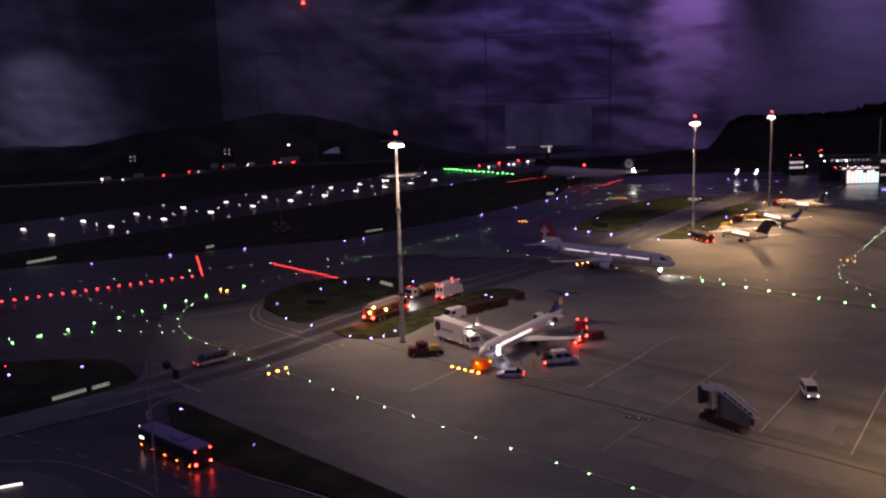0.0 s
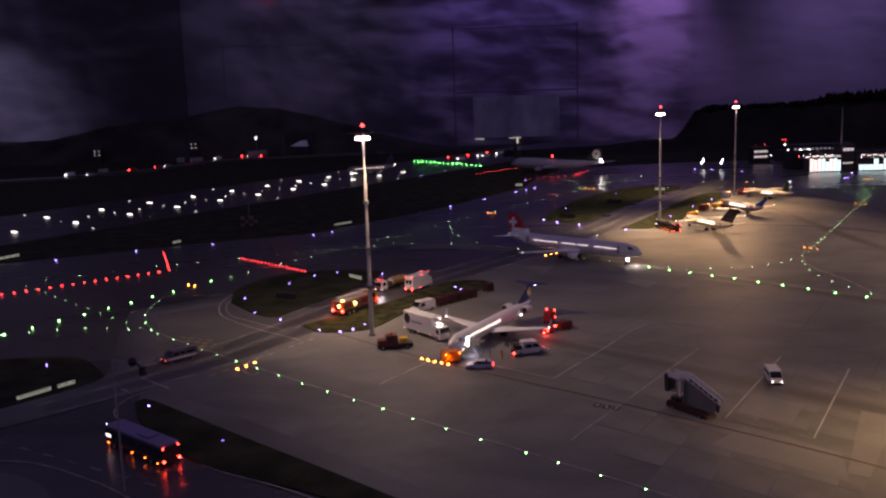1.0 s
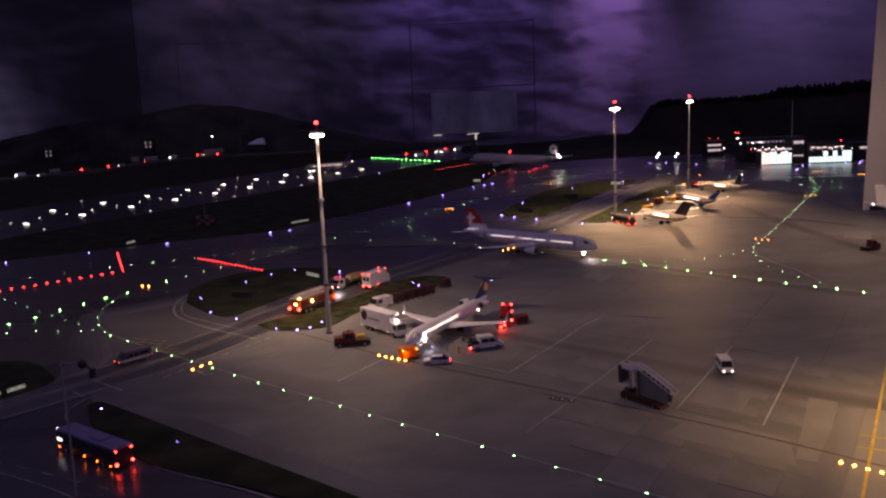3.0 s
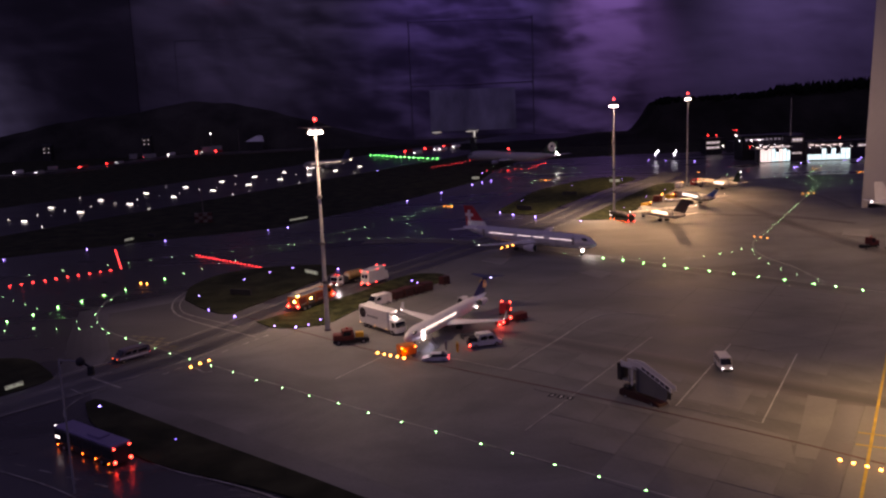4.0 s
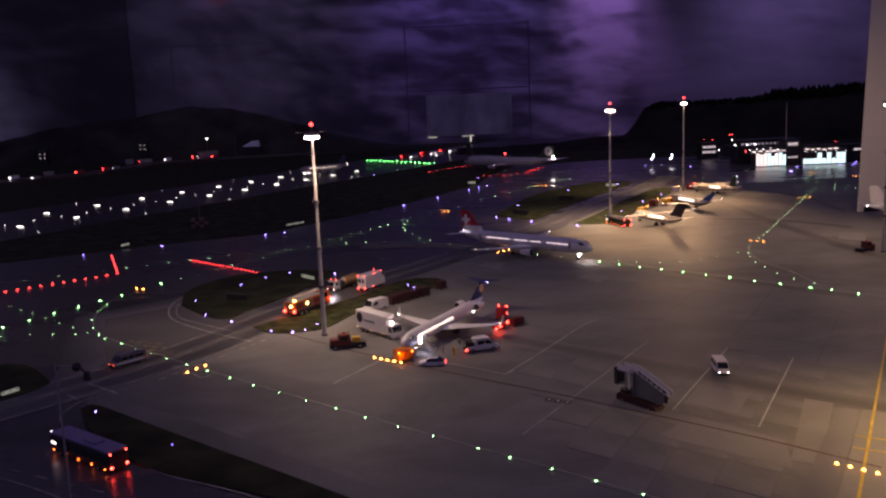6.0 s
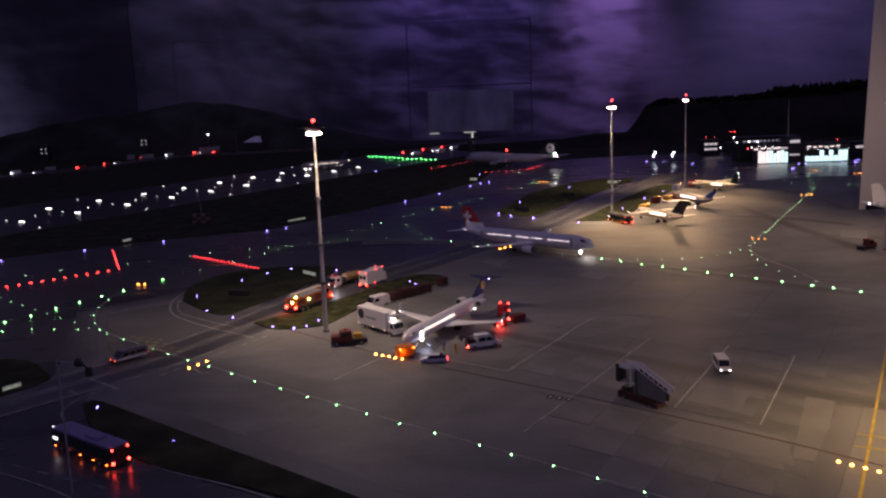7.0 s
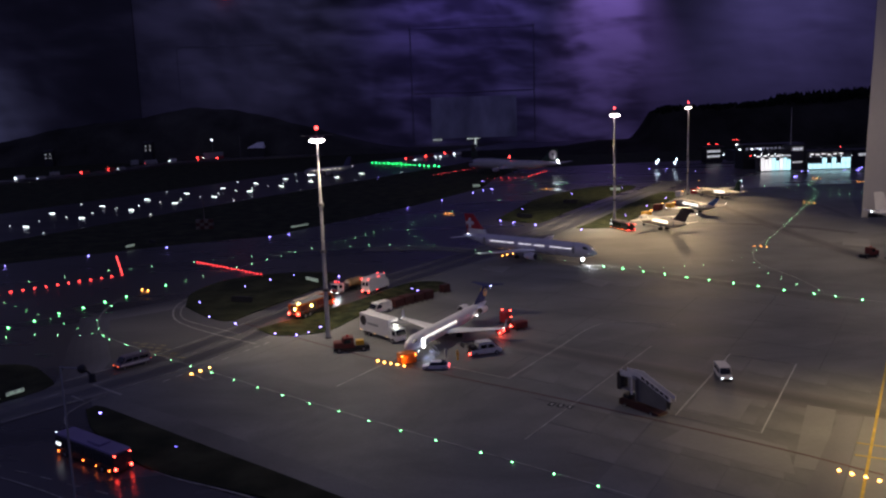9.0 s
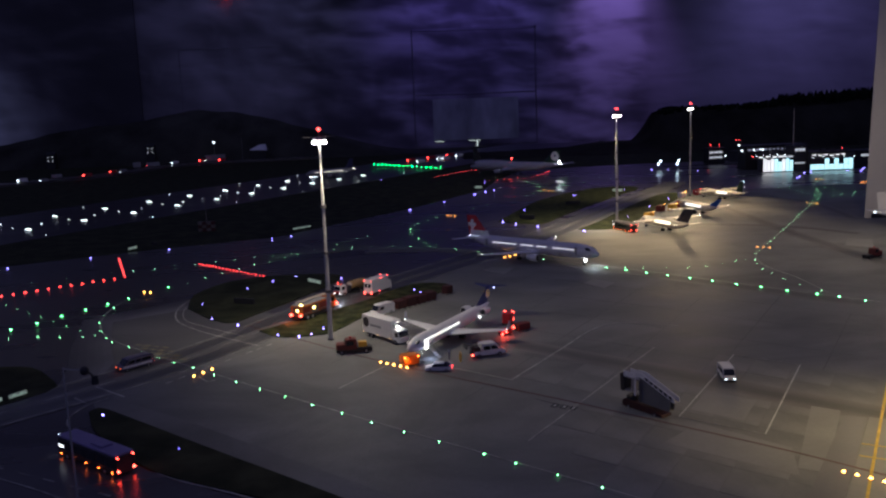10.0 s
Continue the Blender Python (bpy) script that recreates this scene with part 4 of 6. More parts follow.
def airliner(name, x, y, turn, label, L, r, span, body, fin_mat, tail_h, gear=2.2, low=True, tee=False, engines="wing", sweep=0.5, windows="bands", fin_mark=None, tail_lit=None, nose_light=None, cabin=None, group="aircraft on the ground", prop=False, hump=False, doors=True, winglet=0.0, mark_r=0.0, fin_k=0.0, fin_sweep=0.0, fin_tip=0.5):
    a = thing(name, x, y, turn, label, "aircraft", group)
    zc = gear + r
    N = 20
    rings = []
    for s, k, dz in ((0, 0.06, -0.25), (0.006, 0.24, -0.22), (0.02, 0.46, -0.16), (0.045, 0.70, -0.08), (0.08, 0.90, -0.02), (0.12, 1, 0), (0.3, 1, 0), (0.5, 1, 0), (0.66, 1, 0), (0.75, 0.93, 0.07), (0.84, 0.74, 0.24), (0.92, 0.47, 0.42), (0.975, 0.24, 0.52), (1.0, 0.08, 0.56)):
        up = 1 + (0.24 if hump and 0.04 < s < 0.34 else 0)
        rings.append([(L / 2 - s * L, r * k * math.cos(2 * math.pi * i / N), zc + r * dz + r * k * math.sin(2 * math.pi * i / N) * (up if math.sin(2 * math.pi * i / N) > 0 else 1)) for i in range(N)])
    part("fuselage", Shape().hull(rings), body, a, smooth=True)
    part("cockpit_window", Shape().hull([[(L / 2 - L * s, yy * r * w, zc + r * h) for s, h in ((0.038, 0.28), (0.060, 0.62), (0.078, 0.62), (0.066, 0.28))] for yy, w in ((-1, 0.78), (-0.5, 0.80), (0.5, 0.80), (1, 0.78))]), COCKPIT_GLASS, a)
    zw = zc - r * 0.62 if low else zc + r * 0.92
    cr = L * (0.165 if not prop else 0.11)
    xr = L * (0.12 if not prop else 0.06)
    for sgn in (1, -1):
        tip = span / 2
        bend = 0.06 if low else 0.01
        secs = []
        for f, c in ((0.0, 1.0), (0.36, 0.60), (1.0, 0.26)) if not prop else ((0.0, 1.0), (0.4, 0.95), (1.0, 0.55)):
            yy = sgn * (r * 0.3 + (tip - r * 0.3) * f)
            secs.append(aerofoil((xr - f * tip * sweep, yy, zw + f * tip * bend), cr * c, cr * c * 0.13, (0, 0, 1)))
        if winglet:
            secs.append(aerofoil((xr - tip * sweep - winglet * 0.5, sgn * (tip + 0.25), zw + tip * bend + winglet), cr * 0.13, cr * 0.02, (0, -sgn, 0.1)))
        w = part("wing", Shape().hull(secs), body, a, smooth=True)
        part("wingtip_light", Shape().ball(xr - tip * sweep - 0.3, sgn * tip, zw + tip * bend + 0.2, 0.10, 8, 4), G_HEAD, w)
        ct = L * (0.085 if not prop else 0.07)
        hz = zc + r * 0.45
        xt = -L / 2 + L * 0.105
        if tee:
            hz, xt = zc + r + tail_h - 0.15, -L / 2 + L * 0.155 * (1.36 - (fin_sweep or 0.62))
        sp = span * (0.185 if not tee else 0.16)
        part("tailplane", Shape().hull([aerofoil((xt, sgn * 0.1, hz), ct, ct * 0.1, (0, 0, 1)), aerofoil((xt - sp * sweep, sgn * (sp + (0 if tee else r * 0.3)), hz + sp * 0.06), ct * 0.45, ct * 0.04, (0, 0, 1))]), NAVY_PAINT if tee and fin_mat is NAVY_PAINT else body, a, smooth=True)
        if engines == "wing":
            ey = sgn * span * 0.165
            ez, ex = zw - r * 0.48 + span * 0.165 * bend, xr - span * 0.16 * sweep + cr * 0.42
            er = r * 0.50
            e = part("engine", Shape().hull([[(ex + q * er, ey + w_ * er * math.cos(u), ez + w_ * er * math.sin(u)) for u in [2 * math.pi * i / 14 for i in range(14)]] for q, w_ in ((1.0, 0.92), (0.7, 1.0), (-0.8, 1.0), (-2.4, 0.62))]), body, a, smooth=True)
            part("fan", Shape().rod((ex + er * 1.02, ey, ez), (ex + er * 0.9, ey, ez), er * 0.82, er * 0.82, 14), DARK, e)
        elif engines == "rear":
            ey, ez, ex = sgn * (r + r * 0.62), zc + r * 0.45, -L * 0.30
            er = r * 0.52
            part("pylon", Shape().box(ex - er, sgn * (r + 0.1), ez - 0.2, er * 2.2, r * 0.9, 0.35), body, a)
            e = part("engine", Shape().hull([[(ex + q * er, ey + w_ * er * math.cos(u), ez + w_ * er * math.sin(u)) for u in [2 * math.pi * i / 14 for i in range(14)]] for q, w_ in ((1.2, 0.88), (0.8, 1.0), (-1.2, 1.0), (-2.8, 0.62))]), body, a, smooth=True)
            part("fan", Shape().rod((ex + er * 1.25, ey, ez), (ex + er * 1.1, ey, ez), er * 0.8, er * 0.8, 14), DARK, e)
        elif engines == "four":
            for f in (0.20, 0.34):
                ey = sgn * span * f
                ez, ex = zw - r * 0.42 + span * f * bend, xr - span * f * sweep + cr * 0.30
                er = r * 0.36
                part("engine", Shape().hull([[(ex + q * er, ey + w_ * er * math.cos(u), ez + w_ * er * math.sin(u)) for u in [2 * math.pi * i / 12 for i in range(12)]] for q, w_ in ((1.2, 0.9), (0.8, 1.0), (-0.8, 1.0), (-2.6, 0.6))]), body, a, smooth=True)
        elif engines == "prop":
            ey, ez, ex = sgn * span * 0.16, zw - 0.5, xr + 1.2
            e = part("engine", Shape().hull([[(ex + q, ey + w_ * math.cos(u), ez + w_ * math.sin(u)) for u in [2 * math.pi * i / 10 for i in range(10)]] for q, w_ in ((1.6, 0.3), (1.0, 0.55), (-1.0, 0.65), (-4.5, 0.35))]), body, a, smooth=True)
            for q in range(4):
                u = math.pi / 2 * q + 0.5
                part("propeller_blade", Shape().hull([[(ex + 1.45 + dx, ey + math.cos(u) * d - math.sin(u) * w_, ez + math.sin(u) * d + math.cos(u) * w_) for dx, w_ in ((-0.04, -0.14), (0.04, -0.14), (0.04, 0.14), (-0.04, 0.14))] for d in (0.25, 1.9)]), DARK, e)
        # landing gear
        gx, gy = -L * 0.035, sgn * (r * 1.15 if low else r * 0.9)
        g = part("main_gear", Shape().rod((gx, gy, 0.5), (gx, gy, gear + r * 0.4), 0.16, 0.2, 8), STEEL_DARK, a)
        for dy in (-0.35, 0.35):
            part("tyre", Shape().rod((gx, gy + dy - 0.17, 0.52), (gx, gy + dy + 0.17, 0.52), 0.52, 0.52, 12), RUBBER, g)
        # cabin windows
        cab = cabin or G_CABIN
        if windows == "bands":
            for f0, f1 in ((0.14, 0.295), (0.335, 0.41), (0.43, 0.53), (0.565, 0.75)):
                part("window_band", Shape().box(L / 2 - L * (f0 + f1) / 2, sgn * (r * 0.965 + 0.05), zc + r * 0.22, L * (f1 - f0), 0.12, 0.15, 0.04), cab, a)
        elif windows == "panes":
            n = 12
            for i in range(n):
                part("cabin_window", Shape().box(L / 2 - L * (0.165 + 0.34 * i / (n - 1)), sgn * (r * 0.95 + 0.05), zc + r * 0.2, 0.34, 0.14, 0.46, 0.06), cab, a)
        elif windows == "strip":
            part("window_band", Shape().box(L * 0.02, sgn * (r * 0.965 + 0.05), zc + r * 0.05, L * 0.42, 0.12, 0.75, 0.05), cab, a)
        if doors:
            for f in (0.13, 0.80):
                part("door", Shape().box(L / 2 - L * f, sgn * r * (0.985 if f < 0.5 else 0.86), zc - r * 0.35, 0.85, 0.1, r * 0.95, 0.04), GREY_PAINT, a)
    # fin
    cf = L * (fin_k or (0.155 if not prop else 0.14))
    xf = -L / 2 + cf * 1.32
    zf = zc + r * 0.62
    top = zc + r + tail_h
    f = part("tail_fin", Shape().hull([aerofoil((xf, 0, zf), cf * 1.12, cf * 0.10, (0, 1, 0)), aerofoil((xf - cf * (fin_sweep or (0.78 if not tee else 0.62)), 0, top), cf * fin_tip, cf * 0.06, (0, 1, 0))]), fin_mat, a, smooth=True)
    if fin_mark:
        xm, zm, hw = xf - cf * (0.93 + 0.5 * max(0.0, (fin_sweep or 0.78) - 0.78)), zc + r + tail_h * 0.52, tail_h * 0.26
        for sgn in (1, -1):
            yy = sgn * (cf * 0.055 + 0.02)
            if fin_mark == "cross":
                part("fin_emblem", Shape().box(xm, yy, zm - hw, hw * 0.62, 0.14, hw * 2).box(xm, yy, zm - hw * 0.31, hw * 2, 0.13, hw * 0.62), WHITE_PAINT, f, "plain white cross emblem")
            else:
                part("fin_emblem", Shape().rod((xm, yy - 0.06, zm), (xm, yy + 0.06, zm), mark_r or hw * 0.8, mark_r or hw * 0.8, 18), fin_mark, f, "plain round emblem")
                if mark_r:
                    part("emblem_centre", Shape().rod((xm, yy - 0.12, zm + 0.4), (xm, yy + 0.12, zm + 0.4), mark_r * 0.26, mark_r * 0.26, 12), NAVY_PAINT, f)
    if tail_lit:
        part("tail_light", Shape().ball(-L / 2 - 0.1, 0, zc + r * 0.6, 0.32, 8, 5), tail_lit, a)
    g = part("nose_gear", Shape().rod((L * 0.40, 0, 0.4), (L * 0.40, 0, gear + r * 0.3), 0.13, 0.16, 8), STEEL_DARK, a)
    for dy in (-0.22, 0.22):
        part("tyre", Shape().rod((L * 0.40, dy - 0.1, 0.38), (L * 0.40, dy + 0.1, 0.38), 0.38, 0.38, 12), RUBBER, g)
    if nose_light:
        part("landing_light", Shape().ball(L * 0.40 + 0.35, 0, gear * 0.8, 0.4, 10, 6), nose_light, g, "bright white landing light")
    return a


DARK_GREEN = material("dark_green_enamel", (0.02, 0.05, 0.03), 0.4, var=0.1, bump=0.03)
jet = airliner("narrowbody_airliner", 38.5, 242.4, -45.7, "long silver-white airliner with a red fin and white cross, taxiing", 46.5, 2.05, 35, LILAC_PAINT, RED_PAINT, 5.6, 1.9, sweep=0.46, windows="bands", fin_mark="cross", nose_light=G_HEAD, cabin=glow("violet_white_cabin_window", (0.95, 0.88, 1.0), 1.1))
crj = airliner("regional_jet", 10.6, 161.6, -121.5, "parked white regional jet with dark blue T-tail and lit cabin", 33.5, 1.36, 22, WHITE_PAINT, NAVY_PAINT, 3.0, 1.5, tee=True, engines="rear", sweep=0.42, windows="panes", fin_mark=GOLD_PAINT, mark_r=0.85, tail_lit=None, fin_sweep=1.15, winglet=1.6, cabin=glow("bright_cabin_window", (1.0, 0.95, 0.9), 2.0))
jumbo = airliner("jumbo_jet", 76.2, 529, 137, "large white four-engined airliner with a pale round fin emblem", 67, 2.75, 58, material("dull_pearl_enamel", (0.38, 0.38, 0.45), 0.35, var=0.08, coarse=40, fine=200, bump=0.02), DARK_GREEN, 6.8, 2.7, engines="four", sweep=0.62, windows="none", hump=True, fin_mark=WHITE_PAINT, tail_lit=G_HEAD, doors=False, mark_r=2.7)
airliner("turboprop", 91.0, 283.5, 107, "cream regional aircraft with a black-navy fin under the floodlights, parked", 27, 1.5, 26, CREAM_PAINT, BLACK_NAVY, 4.4, 1.2, low=False, tee=False, engines="wing", sweep=0.2, windows="strip", cabin=glow("warm_cabin_strip", (1.0, 0.84, 0.64), 3.0), prop=True, fin_k=0.22, fin_sweep=0.9, fin_tip=0.85)
airliner("turboprop", 116.0, 322, 100, "white regional aircraft with a bright blue fin, parked under the floodlights", 28, 1.5, 25, CREAM_PAINT, BLUE_PAINT, 2.6, 1.2, low=True, engines="rear", sweep=0.2, windows="strip", prop=True, fin_k=0.18, fin_sweep=1.4)
green_tail = airliner("turboprop", 140.5, 362, 112, "cream regional aircraft with a dark green fin, parked under the floodlights", 26, 1.5, 27, CREAM_PAINT, DARK_GREEN, 4.2, 1.2, low=False, tee=False, engines="prop", sweep=0.06, windows="strip", prop=True)
airliner("narrowbody_airliner", 174.8, 270, 0, "white parked airliner beside the grey wall, tail towards the apron", 38, 1.95, 30, WHITE_PAINT, WHITE_PAINT, 5.6, 1.9, tail_lit=G_WHITE, windows="none", sweep=0.46)
airliner("narrowbody_airliner", 74, 604, -24, "dark unlit airliner behind the jumbo jet, fin standing up", 34, 1.7, 28, DARK_GREEN, DARK, 9.0, 1.6, windows="none", sweep=0.46, doors=False)
airliner("narrowbody_airliner", -38, 566, 210, "distant white airliner at the runway end with lights on", 34, 1.95, 32, GREY_PAINT, NAVY_PAINT, 5.6, 1.9, tail_lit=G_HEAD, windows="bands", nose_light=G_HEAD, sweep=0.46)

# glowing ball added for the bluish light on the green fin
part("fin_lamp", Shape().ball(-12.3, -0.5, 8.2, 0.34, 8, 5), glow("pale_blue_fin_glow", (0.62, 0.82, 1.0), 4), green_tail, "pale blue ball added for the fin's bluish glow")

# lit forward door and tail lamp of the regional jet
part("open_door", Shape().box(16.75 - 33.5 * 0.125, 1.38, 1.7, 0.85, 0.16, 1.8, 0.05), glow("lit_doorway", (1.0, 0.96, 0.92), 6.0), crj, "bright lit open doorway")
part("fin_lamp", Shape().ball(-18.3, 0.5, 6.7, 0.2, 8, 5), glow("bluish_fin_lamp_lens", (0.4, 0.42, 1.0), 14), crj)
part("engine_lamp", Shape().ball(-8.6, 1.75, 2.6, 0.19, 8, 5), glow("white_inspection_lens", (0.9, 0.95, 1.0), 7), crj)
# small glowing ball added under the nose to go with the bluish lamp
part("added_nose_lamp", Shape().ball(12.6, 0.35, 1.0, 0.06, 8, 5), glow("added_nose_lens", (0.8, 0.88, 1.0), 20), crj)
for sgn in (1, -1):
    part("logo_lamp", Shape().ball(-20.0, sgn * 2.0, 5.8, 0.055, 8, 5), glow("fin_spot_lens", (0.75, 0.82, 1.0), 220), jet, "small lamp shining on the fin")
part("belly_beacon", Shape().ball(2, 0, 10.2, 0.6, 8, 5), G_RED, jumbo, "red beacon")
part("fin_root", Shape().hull([aerofoil((-23.25 + 9.6, 0, 5.2), 7.9, 0.95, (0, 1, 0)), aerofoil((-23.25 + 8.2, 0, 7.2), 6.9, 0.85, (0, 1, 0))]), WHITE_PAINT, jet, "white root of the red fin", True)
part("tail_lamp", Shape().ball(-33.0, 1.2, 8.4, 0.6, 8, 5), glow("white_tail_lens", (0.9, 0.95, 1.0), 40), jumbo, "bright white tail lamp")

# ---- vehicles ----


def wheels(v, xs, half, r=0.48, w=0.3):
    for x in xs:
        for sgn in (1, -1):
            t = part("wheel", Shape().rod((x, sgn * (half - w), r), (x, sgn * half, r), r, r, 12), RUBBER, v)
            part("rim", Shape().rod((x, sgn * (half - 0.04), r), (x, sgn * (half + 0.03), r), r * 0.55, r * 0.5, 10), STEEL, t)


def bulbs(v, name, pts, mat, r=0.25, label=""):
    for p in pts:
        part(name, Shape().ball(*p, r * 0.55, 8, 5), mat, v, label)


def van(x, y, turn, label, body=None, L=5.4, w=2.0, h=2.4, head=None, tail=None, name="van", stripe=None, cargo=False):
    v = thing(name, x, y, turn, label, "van", "airport vehicles")
    b = body or WHITE_PAINT
    a = L / 2
    part("body", Shape().hull([[(p, yy * k, q) for p, q in ((a, 0.45), (a, 1.0), (a - 0.75, 1.25), (a - 1.55, h - 0.1), (a - 1.9, h), (-a + 0.25, h), (-a, h - 0.35), (-a, 0.45))] for yy, k in ((-w / 2, 0.93), (-w / 2, 1.0), (w / 2, 1.0), (w / 2, 0.93))]), b, v)
    part("windscreen", Shape().hull([[(a - 0.72, yy, 1.34), (a - 1.40, yy * 0.92, h - 0.22), (a - 1.30, yy * 0.92, h - 0.16), (a - 0.60, yy, 1.36)] for yy in (-w * 0.45, w * 0.45)]), GLASS_DARK, v)
    for sgn in (1, -1):
        part("side_window", Shape().side([(a - 1.2, 1.4), (a - 1.75, h - 0.42), (a - 2.6, h - 0.42), (a - 2.6, 1.4)], sgn * w * 0.5 - 0.02, sgn * w * 0.5 + 0.02), GLASS_DARK, v)
        if not cargo:
            for q0, q1 in ((a - 2.85, a * 0.02 - 0.72), (a * 0.02 - 0.98, -a + 0.5)):
                part("side_window", Shape().side([(q0, 1.42), (q0, h - 0.42), (q1, h - 0.42), (q1, 1.42)], sgn * w * 0.5 - 0.02, sgn * w * 0.5 + 0.02), GLASS_DARK, v)
        if stripe:
            part("stripe", Shape().box(0, sgn * w * 0.502, 0.75, L * 0.9, 0.04, 0.35), stripe, v)
    part("bumper", Shape().box(a, 0, 0.4, 0.2, w * 0.96, 0.3, 0.08), DARK, v)
    wheels(v, (a - 1.05, -a + 1.0), w / 2, 0.38, 0.24)
    if head:
        bulbs(v, "headlamp", [(a, s * w * 0.36, 0.85) for s in (1, -1)], head, 0.27)
    if tail:
        bulbs(v, "tail_lamp", [(-a, s * w * 0.40, 0.95) for s in (1, -1)], tail, 0.26)
    return v


def car(x, y, turn, label, body, tail=None, head=None, L=4.5):
    v = thing("car", x, y, turn, label, "car", "airport vehicles")
    a, w = L / 2, 1.8
    part("body", Shape().hull([[(p, yy, q) for p, q in ((a, 0.35), (a, 0.72), (a - 1.0, 0.92), (-a + 0.3, 0.98), (-a, 0.8), (-a, 0.35))] for yy in (-w / 2, w / 2)]), body, v)
    part("cabin", Shape().hull([[(p, yy * k, q) for p, q, k in ((a - 1.1, 0.9, 1), (a - 1.75, 1.45, 0.8), (-a + 0.9, 1.48, 0.8), (-a + 0.2, 0.95, 1))] for yy in (-w * 0.47, w * 0.47)]), GLASS_DARK, v)
    part("roof", Shape().box(-0.1, 0, 1.43, L * 0.40, w * 0.74, 0.08, 0.03), body, v)
    wheels(v, (a - 0.85, -a + 0.85), w / 2, 0.32, 0.2)
    if tail:
        bulbs(v, "tail_lamp", [(-a, s * w * 0.36, 0.75) for s in (1, -1)], tail, 0.24)
    if head:
        bulbs(v, "headlamp", [(a, s * w * 0.36, 0.62) for s in (1, -1)], head, 0.2)
    return v


def box_truck(x, y, turn, label, L=12, w=2.6, h=4.3, lift=1.1):
    v = thing("catering_truck", x, y, turn, label, "truck", "airport vehicles")
    a = L / 2
    part("chassis", Shape().box(0, 0, 0.65, L * 0.96, w * 0.5, 0.45), DARK, v)
    b = part("box_body", Shape().box(-1.2, 0, lift - 0.2, L - 2.6, w, h - lift + 0.3, 0.12), WHITE_PAINT, v)
    for sgn in (1, -1):
        part("round_emblem", Shape().rod((-a + 1.4, sgn * (w / 2), lift + 1.9), (-a + 1.4, sgn * (w / 2 + 0.04), lift + 1.9), 1.0, 1.0, 20), DARK, b, "plain dark round emblem")
        part("lettering_bar", Shape().box(-a + 4.6, sgn * (w / 2 + 0.01), lift + 1.35, 3.6, 0.05, 0.4), GREY_PAINT, b, "grey bar of lettering")
    part("cab", Shape().hull([[(p, yy, q) for p, q in ((a, 0.6), (a, 1.6), (a - 0.35, 2.75), (a - 2.0, 2.9), (a - 2.0, 0.6))] for yy in (-w * 0.46, w * 0.46)]), WHITE_PAINT, v)
    part("windscreen", Shape().hull([[(a + 0.02, yy, 1.65), (a - 0.32, yy, 2.6), (a - 0.26, yy, 2.62), (a + 0.08, yy, 1.66)] for yy in (-w * 0.42, w * 0.42)]), GLASS_DARK, v)
    part("front_platform", Shape().box(a - 0.6, 0, 3.9, 2.6, w * 0.9, 0.18, 0.05), STEEL, v)
    for sgn in (1, -1):
        part("side_window", Shape().side([(a - 0.2, 1.6), (a - 0.45, 2.5), (a - 1.3, 2.5), (a - 1.3, 1.6)], sgn * w * 0.46 - 0.02, sgn * w * 0.46 + 0.02), GLASS_DARK, v)
        part("rail", Shape().rod((a + 0.6, sgn * w * 0.43, 4.0), (a + 0.6, sgn * w * 0.43, 5.0), 0.05).rod((a + 0.6, sgn * w * 0.43, 5.0), (a - 1.6, sgn * w * 0.43, 5.0), 0.05), STEEL, v)
    part("work_lamp", Shape().box(a - 2.36, w * 0.26, 3.0, 0.22, 0.9, 0.85, 0.08), glow("work_lamp_lens", (1.0, 0.96, 0.92), 11), v, "bright white work lamp")
    wheels(v, (a - 1.2, -a + 2.0, -a + 3.2), w / 2, 0.52, 0.35)
    bulbs(v, "marker_lamp", [(q, -w / 2, 0.95) for q in (-a + 0.4, -0.8, a - 3.0)] + [(q, w / 2, 0.95) for q in (-a + 0.4, -0.8, a - 3.0)], glow("dim_marker_lens", (1.0, 0.55, 0.25), 2.5), 0.2)
    return v


truck = box_truck(-2.2, 164.4, -54, "white catering truck with dark round emblem, docked at the jet")



